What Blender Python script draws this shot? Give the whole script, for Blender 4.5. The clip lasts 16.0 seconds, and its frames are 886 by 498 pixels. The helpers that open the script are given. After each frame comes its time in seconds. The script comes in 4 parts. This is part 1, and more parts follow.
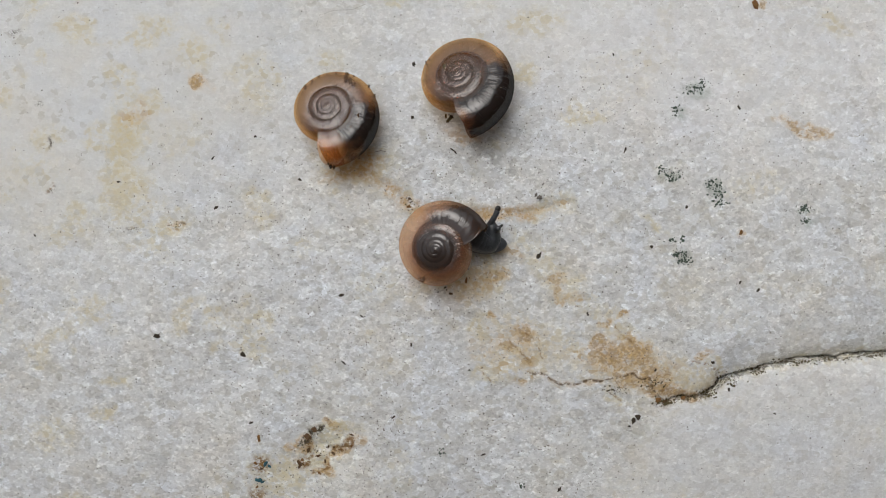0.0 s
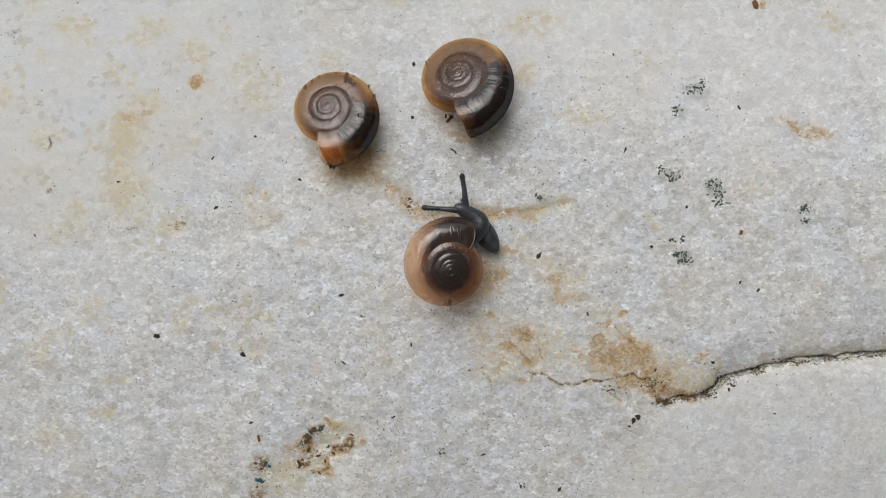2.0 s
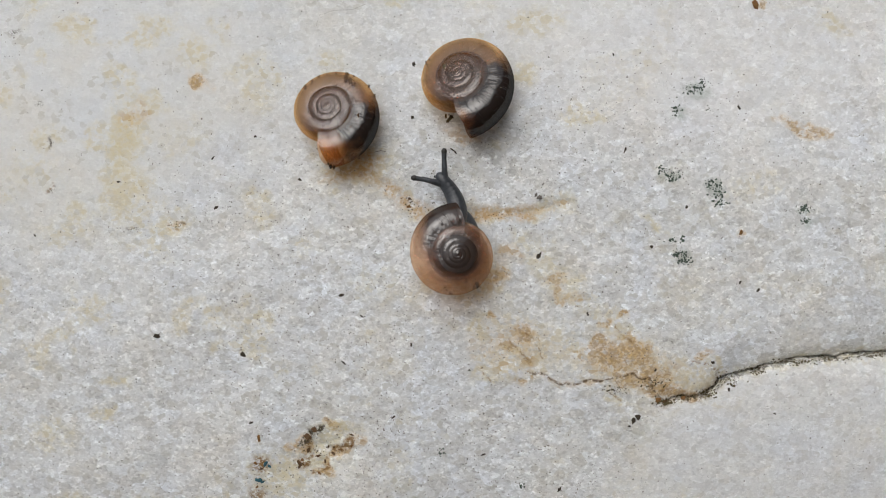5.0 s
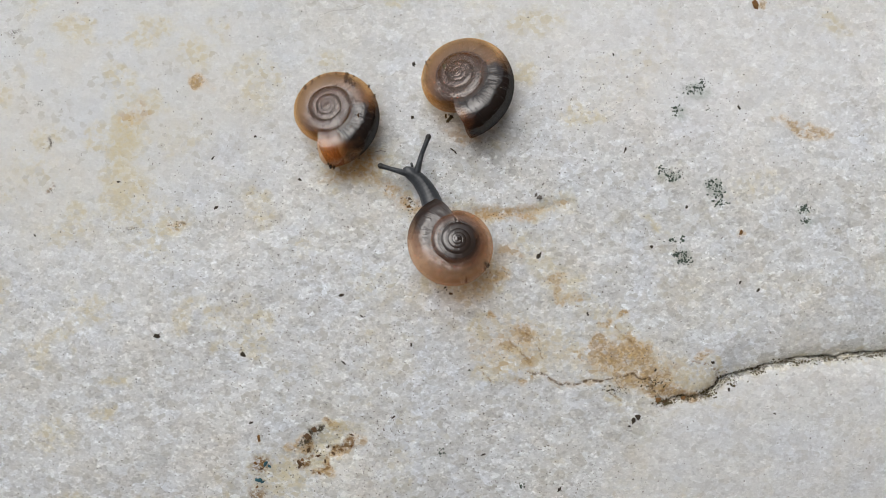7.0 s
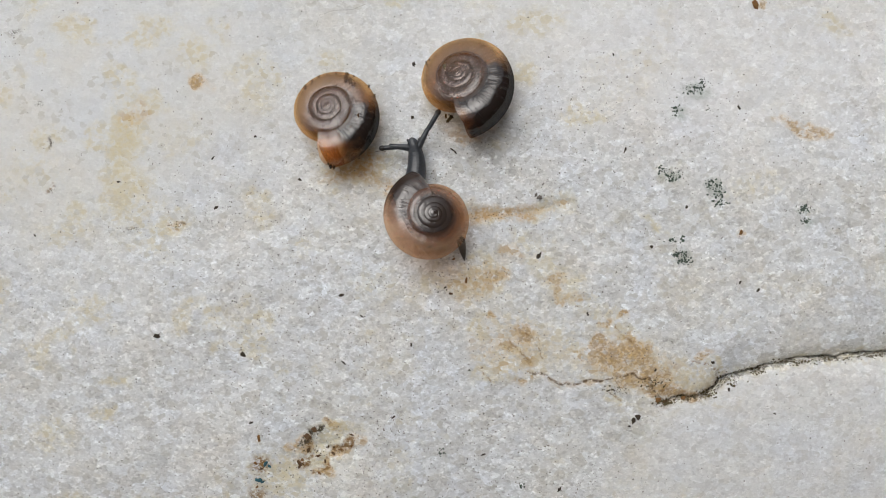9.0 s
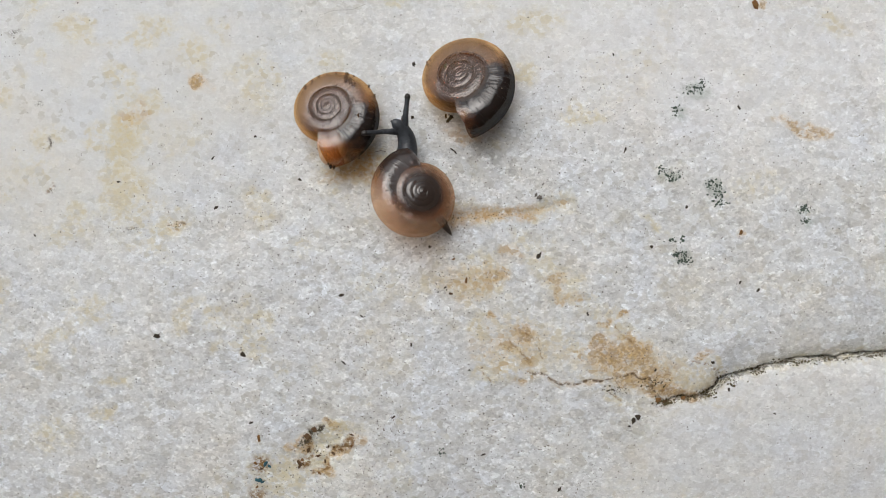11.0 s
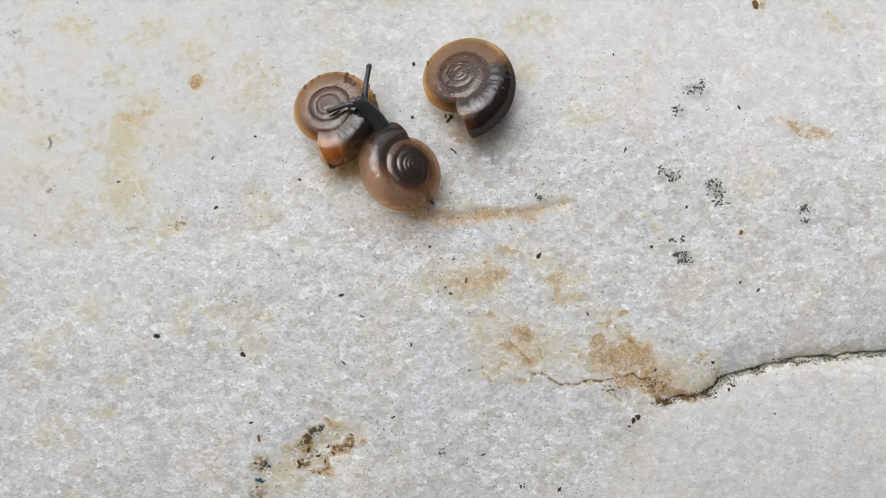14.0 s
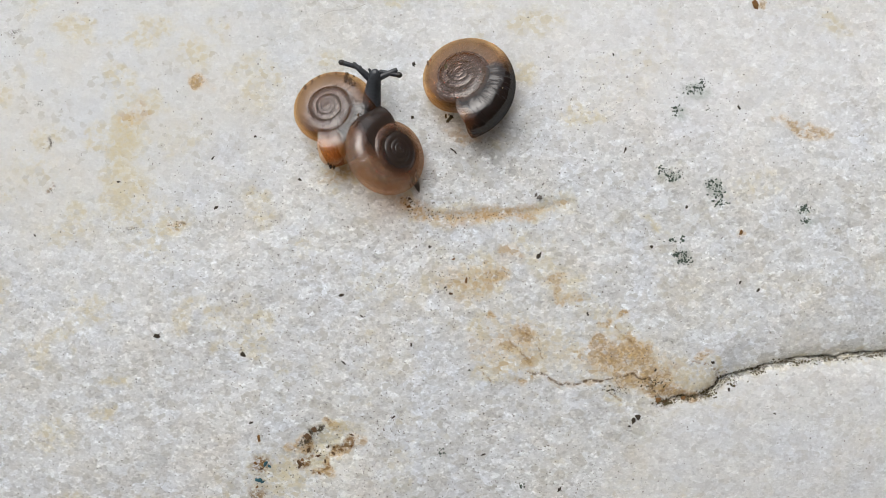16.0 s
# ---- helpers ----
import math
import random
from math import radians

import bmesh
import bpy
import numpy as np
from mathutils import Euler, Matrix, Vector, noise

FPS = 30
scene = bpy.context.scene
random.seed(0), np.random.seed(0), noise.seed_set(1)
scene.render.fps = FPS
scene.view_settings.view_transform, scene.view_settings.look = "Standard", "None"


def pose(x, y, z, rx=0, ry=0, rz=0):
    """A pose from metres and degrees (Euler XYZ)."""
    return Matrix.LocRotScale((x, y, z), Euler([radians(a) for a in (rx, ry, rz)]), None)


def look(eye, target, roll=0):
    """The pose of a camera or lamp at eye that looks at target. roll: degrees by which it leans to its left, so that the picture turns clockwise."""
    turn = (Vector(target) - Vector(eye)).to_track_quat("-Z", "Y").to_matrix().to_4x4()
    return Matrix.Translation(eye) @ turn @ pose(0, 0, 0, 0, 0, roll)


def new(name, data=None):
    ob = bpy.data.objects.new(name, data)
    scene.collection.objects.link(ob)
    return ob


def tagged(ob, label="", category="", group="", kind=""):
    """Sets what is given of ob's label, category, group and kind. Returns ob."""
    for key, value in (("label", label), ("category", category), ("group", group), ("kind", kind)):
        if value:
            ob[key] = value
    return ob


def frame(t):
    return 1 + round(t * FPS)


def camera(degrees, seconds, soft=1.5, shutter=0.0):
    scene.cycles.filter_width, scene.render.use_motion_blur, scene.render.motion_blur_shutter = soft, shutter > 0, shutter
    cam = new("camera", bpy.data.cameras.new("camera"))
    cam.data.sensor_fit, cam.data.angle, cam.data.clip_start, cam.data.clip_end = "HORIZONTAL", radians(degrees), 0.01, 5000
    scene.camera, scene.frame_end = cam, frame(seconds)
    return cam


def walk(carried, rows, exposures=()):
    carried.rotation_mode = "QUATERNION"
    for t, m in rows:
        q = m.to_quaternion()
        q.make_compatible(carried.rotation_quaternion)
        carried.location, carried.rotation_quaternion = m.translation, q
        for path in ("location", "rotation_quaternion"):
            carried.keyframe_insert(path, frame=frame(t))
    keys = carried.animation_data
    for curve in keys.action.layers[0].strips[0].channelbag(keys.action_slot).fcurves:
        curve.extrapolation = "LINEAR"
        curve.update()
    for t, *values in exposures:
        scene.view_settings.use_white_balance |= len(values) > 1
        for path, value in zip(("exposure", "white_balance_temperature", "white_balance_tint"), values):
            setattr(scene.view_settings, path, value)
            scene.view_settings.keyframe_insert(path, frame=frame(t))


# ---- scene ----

MM = 0.001
PX = 0.04            # millimetres of stone under one step of the plan grid
EYE = 67.25          # height of the lens over the stone, mm

# ---- camera: a hand's width over the stone, looking straight down, not moving
cam = camera(50, 16.0, soft=1.0)
STILL = pose(0, 0, EYE * MM)
walk(cam, [(0, STILL), (16, STILL)], [(0, -0.255), (2.5, -0.205), (8, -0.105), (12.5, -0.02), (16, 0.045)])

# ---- light: bright overcast sky, soft sun behind cloud
SUN_AZ, SUN_EL = 114.0, 58.0   # degrees, counter-clockwise from +x, and up
world = bpy.data.worlds.new("overcast_sky")
scene.world = world
world.use_nodes = True
wn, wl = world.node_tree.nodes, world.node_tree.links
sky = wn.new("ShaderNodeTexSky")
sky.sky_type = "NISHITA"
sky.sun_disc = False
sky.sun_elevation = radians(SUN_EL)
sky.sun_rotation = radians(90 - SUN_AZ)
sky.dust_density = 4.0
grey = wn.new("ShaderNodeHueSaturation")
grey.inputs["Saturation"].default_value = 0.22
wl.new(sky.outputs[0], grey.inputs["Color"])
wl.new(grey.outputs[0], wn["Background"].inputs[0])
wn["Background"].inputs[1].default_value = 0.15

sun = new("sun", bpy.data.lights.new("sun", "SUN"))
sun.data.energy, sun.data.angle, sun.data.color = 1.35, radians(46), (1.0, 0.965, 0.925)
_d = Vector((math.cos(radians(SUN_AZ)) * math.cos(radians(SUN_EL)),
             math.sin(radians(SUN_AZ)) * math.cos(radians(SUN_EL)), math.sin(radians(SUN_EL))))
sun.matrix_world = look(_d * 0.5, (0, 0, 0))


# ---- small tools
def at(px, py, z=0.0):
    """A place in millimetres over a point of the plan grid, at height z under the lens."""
    k = PX * (1 - z / EYE)
    return Vector(((px - 784) * k, (441 - py) * k, z))


def vnoise(x, y, seed=0):
    """Smooth value noise, -1 to 1."""
    xi, yi = np.floor(x).astype(np.int64), np.floor(y).astype(np.int64)
    fx, fy = x - xi, y - yi
    fx, fy = fx * fx * (3 - 2 * fx), fy * fy * (3 - 2 * fy)

    def h(a, b):
        n = (a * 374761393 + b * 668265263 + seed * 974634533) & 0x7FFFFFFF
        n = ((n ^ (n >> 13)) * 1274126177) & 0x7FFFFFFF
        return ((n ^ (n >> 16)) & 0xFFFF) / 32767.5 - 1
    top = h(xi, yi) * (1 - fx) + h(xi + 1, yi) * fx
    bot = h(xi, yi + 1) * (1 - fx) + h(xi + 1, yi + 1) * fx
    return top * (1 - fy) + bot * fy


def fbm(x, y, size, seed=0, octaves=3):
    out, amp = 0, 1.0
    for k in range(octaves):
        out = out + amp * vnoise(x / size + 17.3 * k, y / size - 9.1 * k, seed + k)
        size, amp = size * 0.47, amp * 0.5
    return out / 1.75


def smooth(a, b, v):
    v = np.clip((v - a) / (b - a), 0, 1)
    return v * v * (3 - 2 * v)


def mesh_of(name, verts, faces, flat=False):
    me = bpy.data.meshes.new(name)
    verts = np.asarray(verts, dtype=np.float32) * MM
    me.from_pydata(verts.tolist(), [], faces)
    me.update()
    if not flat:
        me.polygons.foreach_set("use_smooth", [True] * len(me.polygons))
    return me


def attribute(me, name, values):
    a = me.attributes.new(name, "FLOAT", "POINT")
    a.data.foreach_set("value", np.asarray(values, dtype=np.float32).ravel())


def part(name, me, material, parent, label=""):
    ob = new(name, me)
    if material and not me.materials:
        me.materials.append(material)
    ob.parent = parent
    return tagged(ob, label)


# ---- materials
def material(name):
    m = bpy.data.materials.new(name)
    m.use_nodes = True
    return m, m.node_tree.nodes, m.node_tree.links, m.node_tree.nodes["Principled BSDF"]


def node(nodes, links, kind, sets=(), **joins):
    n = nodes.new(kind)
    for key, value in dict(sets).items():
        n.inputs[key].default_value = value
    for key, out in joins.items():
        links.new(out, n.inputs[key.replace("_", " ")])
    return n


def ramp(nodes, links, fac, stops):
    r = nodes.new("ShaderNodeValToRGB")
    e = r.color_ramp.elements
    while len(e) < len(stops):
        e.new(0.5)
    for el, (pos, col) in zip(e, stops):
        el.position = pos
        el.color = (*col, 1) if len(col) == 3 else (col[0], col[0], col[0], 1)
    links.new(fac, r.inputs[0])
    return r.outputs[0]


def mixed(nodes, links, fac, a, b, how="MIX"):
    m = nodes.new("ShaderNodeMix")
    m.data_type, m.blend_type = "RGBA", how
    for k, v in ((0, fac), (6, a), (7, b)):
        if isinstance(v, bpy.types.NodeSocket):
            links.new(v, m.inputs[k])
        else:
            m.inputs[k].default_value = v if k == 0 else (*v, 1)
    return m.outputs[2]


def coords(nodes, links, per_mm=1.0):
    """Object coordinates, counted in millimetres."""
    tc = nodes.new("ShaderNodeTexCoord")
    vm = nodes.new("ShaderNodeVectorMath")
    vm.operation = "SCALE"
    vm.inputs["Scale"].default_value = 1000 * per_mm
    links.new(tc.outputs["Object"], vm.inputs[0])
    return vm.outputs[0]


def attr(nodes, name):
    a = nodes.new("ShaderNodeAttribute")
    a.attribute_name = name
    return a.outputs["Fac"]


def times(nodes, links, a, b):
    m = nodes.new("ShaderNodeMath")
    m.operation = "MULTIPLY"
    m.use_clamp = True
    for s, v in zip(m.inputs, (a, b)):
        if isinstance(v, bpy.types.NodeSocket):
            links.new(v, s)
        else:
            s.default_value = v
    return m.outputs[0]


def marble_material():
    """Sugary white marble: grains of several sizes, glassy crystals, and stains that take some grains and spare others."""
    m, n, l, b = material("weathered_marble")
    p = coords(n, l)
    warp = node(n, l, "ShaderNodeTexNoise", {"Scale": 2.6, "Detail": 3.0, "Roughness": 0.6}, Vector=p)
    off = n.new("ShaderNodeVectorMath")
    off.operation = "MULTIPLY_ADD"
    off.inputs[1].default_value = (0.36, 0.36, 0.36)
    l.new(warp.outputs["Color"], off.inputs[0])
    l.new(p, off.inputs[2])
    # the grains lie along the bed of the stone
    bed = n.new("ShaderNodeMapping")
    bed.inputs["Rotation"].default_value = (0, 0, radians(-14))
    bed.inputs["Scale"].default_value = (0.82, 1.10, 1.0)
    l.new(off.outputs[0], bed.inputs["Vector"])
    q = bed.outputs[0]

    def cells(scale):
        return node(n, l, "ShaderNodeTexVoronoi", {"Scale": scale}, Vector=q)

    def noise_at(scale, detail, rough, where=p):
        return node(n, l, "ShaderNodeTexNoise", {"Scale": scale, "Detail": detail, "Roughness": rough}, Vector=where).outputs["Fac"]

    def lone(cell, channel):
        sep = n.new("ShaderNodeSeparateColor")
        l.new(cell.outputs["Color"], sep.inputs[0])
        return sep.outputs[channel]

    def taken(amount, chance, hard=5.0, bias=0.0):
        """1 in the grains that a stain of this amount has soaked, else 0."""
        d = n.new("ShaderNodeMath")
        d.operation = "SUBTRACT"
        l.new(amount, d.inputs[0])
        l.new(chance, d.inputs[1])
        k = n.new("ShaderNodeMath")
        k.operation = "MULTIPLY_ADD"
        k.use_clamp = True
        l.new(d.outputs[0], k.inputs[0])
        k.inputs[1].default_value, k.inputs[2].default_value = hard, bias
        return k.outputs[0]

    big, mid, small = cells(1.25), cells(2.6), cells(6.5)
    even_grain = attr(n, "even_grain")
    grain = ramp(n, l, lone(big, 0), [(0.0, (0.575, 0.57, 0.555)), (0.25, (0.635, 0.637, 0.632)), (0.7, (0.672, 0.68, 0.685)), (1.0, (0.725, 0.74, 0.755))])
    mids = ramp(n, l, lone(mid, 0), [(0.0, (0.84,)), (0.25, (0.96,)), (0.75, (1.03,)), (1.0, (1.16,))])
    grit = ramp(n, l, lone(small, 0), [(0.0, (0.76,)), (0.18, (0.96,)), (0.82, (1.03,)), (1.0, (1.24,))])
    col = mixed(n, l, 1.0, mixed(n, l, 1.0, grain, mids, "MULTIPLY"), grit, "MULTIPLY")
    scratch = n.new("ShaderNodeMapping")
    scratch.inputs["Rotation"].default_value = (0, 0, radians(12))
    scratch.inputs["Scale"].default_value = (0.85, 1.25, 1.0)
    l.new(p, scratch.inputs["Vector"])
    fine = noise_at(5.0, 4.0, 0.72, scratch.outputs[0])
    speck = ramp(n, l, fine, [(0.25, (0.50,)), (0.34, (0.93,)), (0.56, (1.02,)), (0.70, (1.22,))])
    col = mixed(n, l, 1.0, col, speck, "MULTIPLY")
    # one even tone over the grain, painted in for soft focus
    col = mixed(n, l, times(n, l, even_grain, 0.82), col, (0.655, 0.657, 0.645))
    # glassy grey calcite lies between the white grains
    rate = n.new("ShaderNodeMath")
    rate.operation = "MULTIPLY_ADD"
    l.new(noise_at(0.35, 3.0, 0.6), rate.inputs[0])
    rate.inputs[1].default_value, rate.inputs[2].default_value = 0.55, -0.13
    glass = taken(rate.outputs[0], lone(mid, 1), 7.0)
    col = mixed(n, l, times(n, l, glass, 0.46), col, (0.44, 0.425, 0.38))
    warm = ramp(n, l, noise_at(0.16, 4.0, 0.6), [(0.36, (0.945, 0.985, 1.035)), (0.52, (0.98, 1.0, 1.005)), (0.68, (0.995, 0.985, 0.945))])
    col = mixed(n, l, 0.9, col, warm, "MULTIPLY")
    col = mixed(n, l, times(n, l, attr(n, "paleness"), 0.6), col, (0.775, 0.785, 0.79))
    # stains, and the amber glow painted beside the still shells
    mott = ramp(n, l, noise_at(2.4, 4.0, 0.65), [(0.36, (0.10,)), (0.50, (0.55,)), (0.64, (1.1,))])
    sallow, ochre = attr(n, "sallow"), attr(n, "ochre")
    col = mixed(n, l, times(n, l, sallow, times(n, l, mott, 0.75)), col, (0.63, 0.55, 0.30))
    col = mixed(n, l, times(n, l, taken(sallow, lone(mid, 2), 4.0, -0.10), 0.40), col, (0.54, 0.47, 0.28))
    col = mixed(n, l, times(n, l, ochre, times(n, l, mott, 1.0)), col, (0.60, 0.42, 0.19))
    col = mixed(n, l, times(n, l, taken(ochre, lone(mid, 1), 5.0, -0.05), 0.50), col, (0.47, 0.33, 0.17))
    col = mixed(n, l, times(n, l, taken(ochre, lone(small, 1), 5.0, -1.2), 0.45), col, (0.24, 0.14, 0.045))
    crumbly = ramp(n, l, noise_at(3.5, 5.0, 0.75), [(0.45, (0.0,)), (0.52, (1.0,))])
    col = mixed(n, l, times(n, l, attr(n, "rust"), crumbly), col, (0.22, 0.12, 0.035))
    col = mixed(n, l, times(n, l, attr(n, "trail_and_glow"), mott), col, (0.46, 0.30, 0.14))
    col = mixed(n, l, times(n, l, attr(n, "verd"), mott), col, (0.20, 0.26, 0.21))
    col = mixed(n, l, times(n, l, attr(n, "grime"), crumbly), col, (0.05, 0.038, 0.018))
    l.new(col, b.inputs["Base Color"])
    l.new(ramp(n, l, lone(small, 2), [(0.0, (0.28,)), (0.4, (0.5,)), (1.0, (0.7,))]), b.inputs["Roughness"])
    b.inputs["Specular IOR Level"].default_value = 0.45
    b.inputs["Subsurface Weight"].default_value = 0.25
    b.inputs["Subsurface Radius"].default_value = (1.0, 0.85, 0.7)
    b.inputs["Subsurface Scale"].default_value = 0.0009
    h0 = node(n, l, "ShaderNodeBump", {"Strength": 0.5, "Distance": 0.00010}, Height=lone(mid, 0))
    h1 = node(n, l, "ShaderNodeBump", {"Strength": 0.8, "Distance": 0.00008}, Height=lone(small, 0), Normal=h0.outputs[0])
    h2 = node(n, l, "ShaderNodeBump", {"Strength": 0.8, "Distance": 0.00009}, Height=fine, Normal=h1.outputs[0])
    l.new(h2.outputs[0], b.inputs["Normal"])
    return m


def shell_material(name, clear, mid, dark, see, glow, lined, gloss):
    """Thin glossy horn: clear where empty, dark where the animal shows through."""
    m, n, l, b = material(name)
    p = coords(n, l)
    d = attr(n, "flesh")
    blot = node(n, l, "ShaderNodeTexNoise", {"Scale": 1.6, "Detail": 4.0, "Roughness": 0.6}, Vector=p)
    s = n.new("ShaderNodeMath")
    s.operation = "MULTIPLY_ADD"
    s.inputs[1].default_value = 0.35
    l.new(blot.outputs["Fac"], s.inputs[0])
    base = n.new("ShaderNodeMath")
    base.operation = "SUBTRACT"
    base.inputs[1].default_value = 0.175
    l.new(d, base.inputs[0])
    l.new(base.outputs[0], s.inputs[2])
    s.use_clamp = True
    col = ramp(n, l, s.outputs[0], [(0.0, clear), (0.20, tuple(0.55 * c + 0.45 * m for c, m in zip(clear, mid))), (0.48, mid), (0.92, dark)])
    # growth lines run across the whorl: fine striae, and a few sharp wrinkles
    cx = n.new("ShaderNodeCombineXYZ")
    l.new(attr(n, "along"), cx.inputs[0])
    l.new(attr(n, "across"), cx.inputs[1])
    lines = node(n, l, "ShaderNodeTexNoise", {"Scale": 1.0, "Detail": 2.0, "Roughness": 0.55}, Vector=cx.outputs[0])
    tint = ramp(n, l, lines.outputs["Fac"], [(0.32, (0.80,)), (0.5, (1.0,)), (0.7, (1.12,))])
    col = mixed(n, l, 0.16 * lined, col, tint, "MULTIPLY")
    col = mixed(n, l, times(n, l, attr(n, "seam"), 0.9), col, (0.05, 0.03, 0.02))
    l.new(col, b.inputs["Base Color"])
    b.inputs["Roughness"].default_value = 0.3
    b.inputs["Specular IOR Level"].default_value = 0.0
    b.inputs["Subsurface Weight"].default_value = 0.2
    b.inputs["Subsurface Radius"].default_value = (1.0, 0.5, 0.25)
    b.inputs["Subsurface Scale"].default_value = 0.0008
    wrinkle = ramp(n, l, lines.outputs["Fac"], [(0.38, (0.0,)), (0.43, (0.50,)), (0.57, (0.55,)), (0.63, (1.0,))])
    uneven = node(n, l, "ShaderNodeTexNoise", {"Scale": 1.1, "Detail": 2.0, "Roughness": 0.5}, Vector=p)
    h0 = node(n, l, "ShaderNodeBump", {"Strength": 0.5, "Distance": 0.00012}, Height=uneven.outputs["Fac"])
    h = node(n, l, "ShaderNodeBump", {"Strength": 0.9 * lined, "Distance": 0.00005}, Height=times(n, l, wrinkle, attr(n, "girth")), Normal=h0.outputs[0])
    # the empty horn lets some daylight through
    thin = n.new("ShaderNodeBsdfTransparent")
    thin.inputs[0].default_value = (*glow, 1)
    blend = n.new("ShaderNodeMixShader")
    l.new(ramp(n, l, d, [(0.10, (see,)), (0.35, (0.72 * see,)), (0.70, (0.32 * see,)), (0.95, (0.0,))]), blend.inputs[0])
    l.new(b.outputs[0], blend.inputs[1])
    l.new(thin.outputs[0], blend.inputs[2])
    # one wet sheen over clear and dark horn alike
    wet = node(n, l, "ShaderNodeBsdfGlossy", {"Roughness": 0.07}, Normal=h.outputs[0])
    coat = n.new("ShaderNodeMixShader")
    coat.inputs[0].default_value = gloss
    l.new(blend.outputs[0], coat.inputs[1])
    l.new(wet.outputs[0], coat.inputs[2])
    l.new(coat.outputs[0], n["Material Output"].inputs[0])
    return m


def skin_material(name, dark, pale):
    m, n, l, b = material(name)
    p = coords(n, l)
    warts = node(n, l, "ShaderNodeTexVoronoi", {"Scale": 6.5}, Vector=p)
    tone = node(n, l, "ShaderNodeTexNoise", {"Scale": 2.0, "Detail": 4.0}, Vector=p)
    l.new(ramp(n, l, tone.outputs["Fac"], [(0.35, dark), (0.75, pale)]), b.inputs["Base Color"])
    b.inputs["Roughness"].default_value = 0.36
    b.inputs["Specular IOR Level"].default_value = 0.5
    h = node(n, l, "ShaderNodeBump", {"Strength": 0.4, "Distance": 0.00004}, Height=warts.outputs["Distance"])
    l.new(h.outputs[0], b.inputs["Normal"])
    return m


def plain_material(name, a, c, rough=0.8, scale=8.0):
    m, n, l, b = material(name)
    p = coords(n, l)
    t = node(n, l, "ShaderNodeTexNoise", {"Scale": scale, "Detail": 4.0, "Roughness": 0.65}, Vector=p)
    l.new(ramp(n, l, t.outputs["Fac"], [(0.3, a), (0.7, c)]), b.inputs["Base Color"])
    b.inputs["Roughness"].default_value = rough
    h = node(n, l, "ShaderNodeBump", {"Strength": 0.6, "Distance": 0.00005}, Height=t.outputs["Fac"])
    l.new(h.outputs[0], b.inputs["Normal"])
    return m


MARBLE = marble_material()
SHELL_BROWN = shell_material("brown_horn_shell", (0.42, 0.215, 0.088), (0.105, 0.047, 0.026), (0.014, 0.010, 0.009), 0.88, (1.0, 0.79, 0.53), 1.0, 0.062)
SHELL_PINK = shell_material("pale_horn_shell", (0.68, 0.47, 0.33), (0.17, 0.075, 0.04), (0.030, 0.021, 0.018), 0.80, (1.0, 0.82, 0.66), 0.8, 0.070)
SKIN = skin_material("slate_black_skin", (0.019, 0.022, 0.027), (0.048, 0.055, 0.064))
FIBRE = plain_material("grey_fibre", (0.12, 0.11, 0.10), (0.25, 0.23, 0.2), 0.7)
SKIN_PALE = skin_material("slate_grey_foot_skin", (0.024, 0.028, 0.034), (0.062, 0.070, 0.080))
SKIN_TAIL = skin_material("grey_brown_tail_skin", (0.055, 0.050, 0.046), (0.12, 0.105, 0.09))
MANTLE = skin_material("amber_mantle_flesh", (0.42, 0.24, 0.11), (0.60, 0.38, 0.20))
EYE_SKIN = plain_material("black_eye", (0.01, 0.01, 0.01), (0.03, 0.025, 0.022), 0.35)
SOIL = plain_material("dark_soil", (0.012, 0.009, 0.006), (0.05, 0.035, 0.02), 0.8)
GRIT = plain_material("grey_grit", (0.05, 0.045, 0.04), (0.26, 0.24, 0.22), 0.8, 0.6)
BROWN = plain_material("brown_soil", (0.035, 0.018, 0.008), (0.13, 0.07, 0.028), 0.85)
DARK_FLESH = skin_material("dark_brown_flesh", (0.016, 0.011, 0.008), (0.05, 0.032, 0.022))
RUSTY = plain_material("rusty_soil", (0.10, 0.045, 0.012), (0.22, 0.11, 0.03), 0.85)
OLIVE = plain_material("olive_brown_dirt", (0.03, 0.024, 0.01), (0.11, 0.085, 0.035), 0.9)
ALGA = plain_material("dark_green_algae", (0.022, 0.040, 0.030), (0.085, 0.115, 0.09), 0.8)
TEAL = plain_material("teal_grain", (0.01, 0.05, 0.07), (0.03, 0.11, 0.14), 0.7)
PALE_GRAIN = plain_material("pale_sand", (0.35, 0.25, 0.15), (0.6, 0.5, 0.38), 0.6)
EARTH = plain_material("bare_earth", (0.05, 0.035, 0.022), (0.12, 0.09, 0.06), 0.9, 0.02)

# ---- the stone
CRACK_X = (np.array([1100, 1165, 1178, 1200, 1240, 1262, 1275, 1300, 1350, 1388, 1400, 1440, 1500, 1568, 1800, 3000]) - 784) * PX
CRACK_Y = (441 - np.array([724, 716, 713, 706, 702, 694, 681, 664, 653, 647, 641, 637, 632, 626, 600, 520])) * PX


def segment_distance(x, y, pts):
    best = np.full(np.shape(x), 1e9)
    for (ax, ay), (bx, by) in zip(pts, pts[1:]):
        ax, ay, bx, by = (ax - 784) * PX, (441 - ay) * PX, (bx - 784) * PX, (441 - by) * PX
        dx, dy = bx - ax, by - ay
        s = np.clip(((x - ax) * dx + (y - ay) * dy) / (dx * dx + dy * dy), 0, 1)
        best = np.minimum(best, np.hypot(x - ax - s * dx, y - ay - s * dy))
    return best


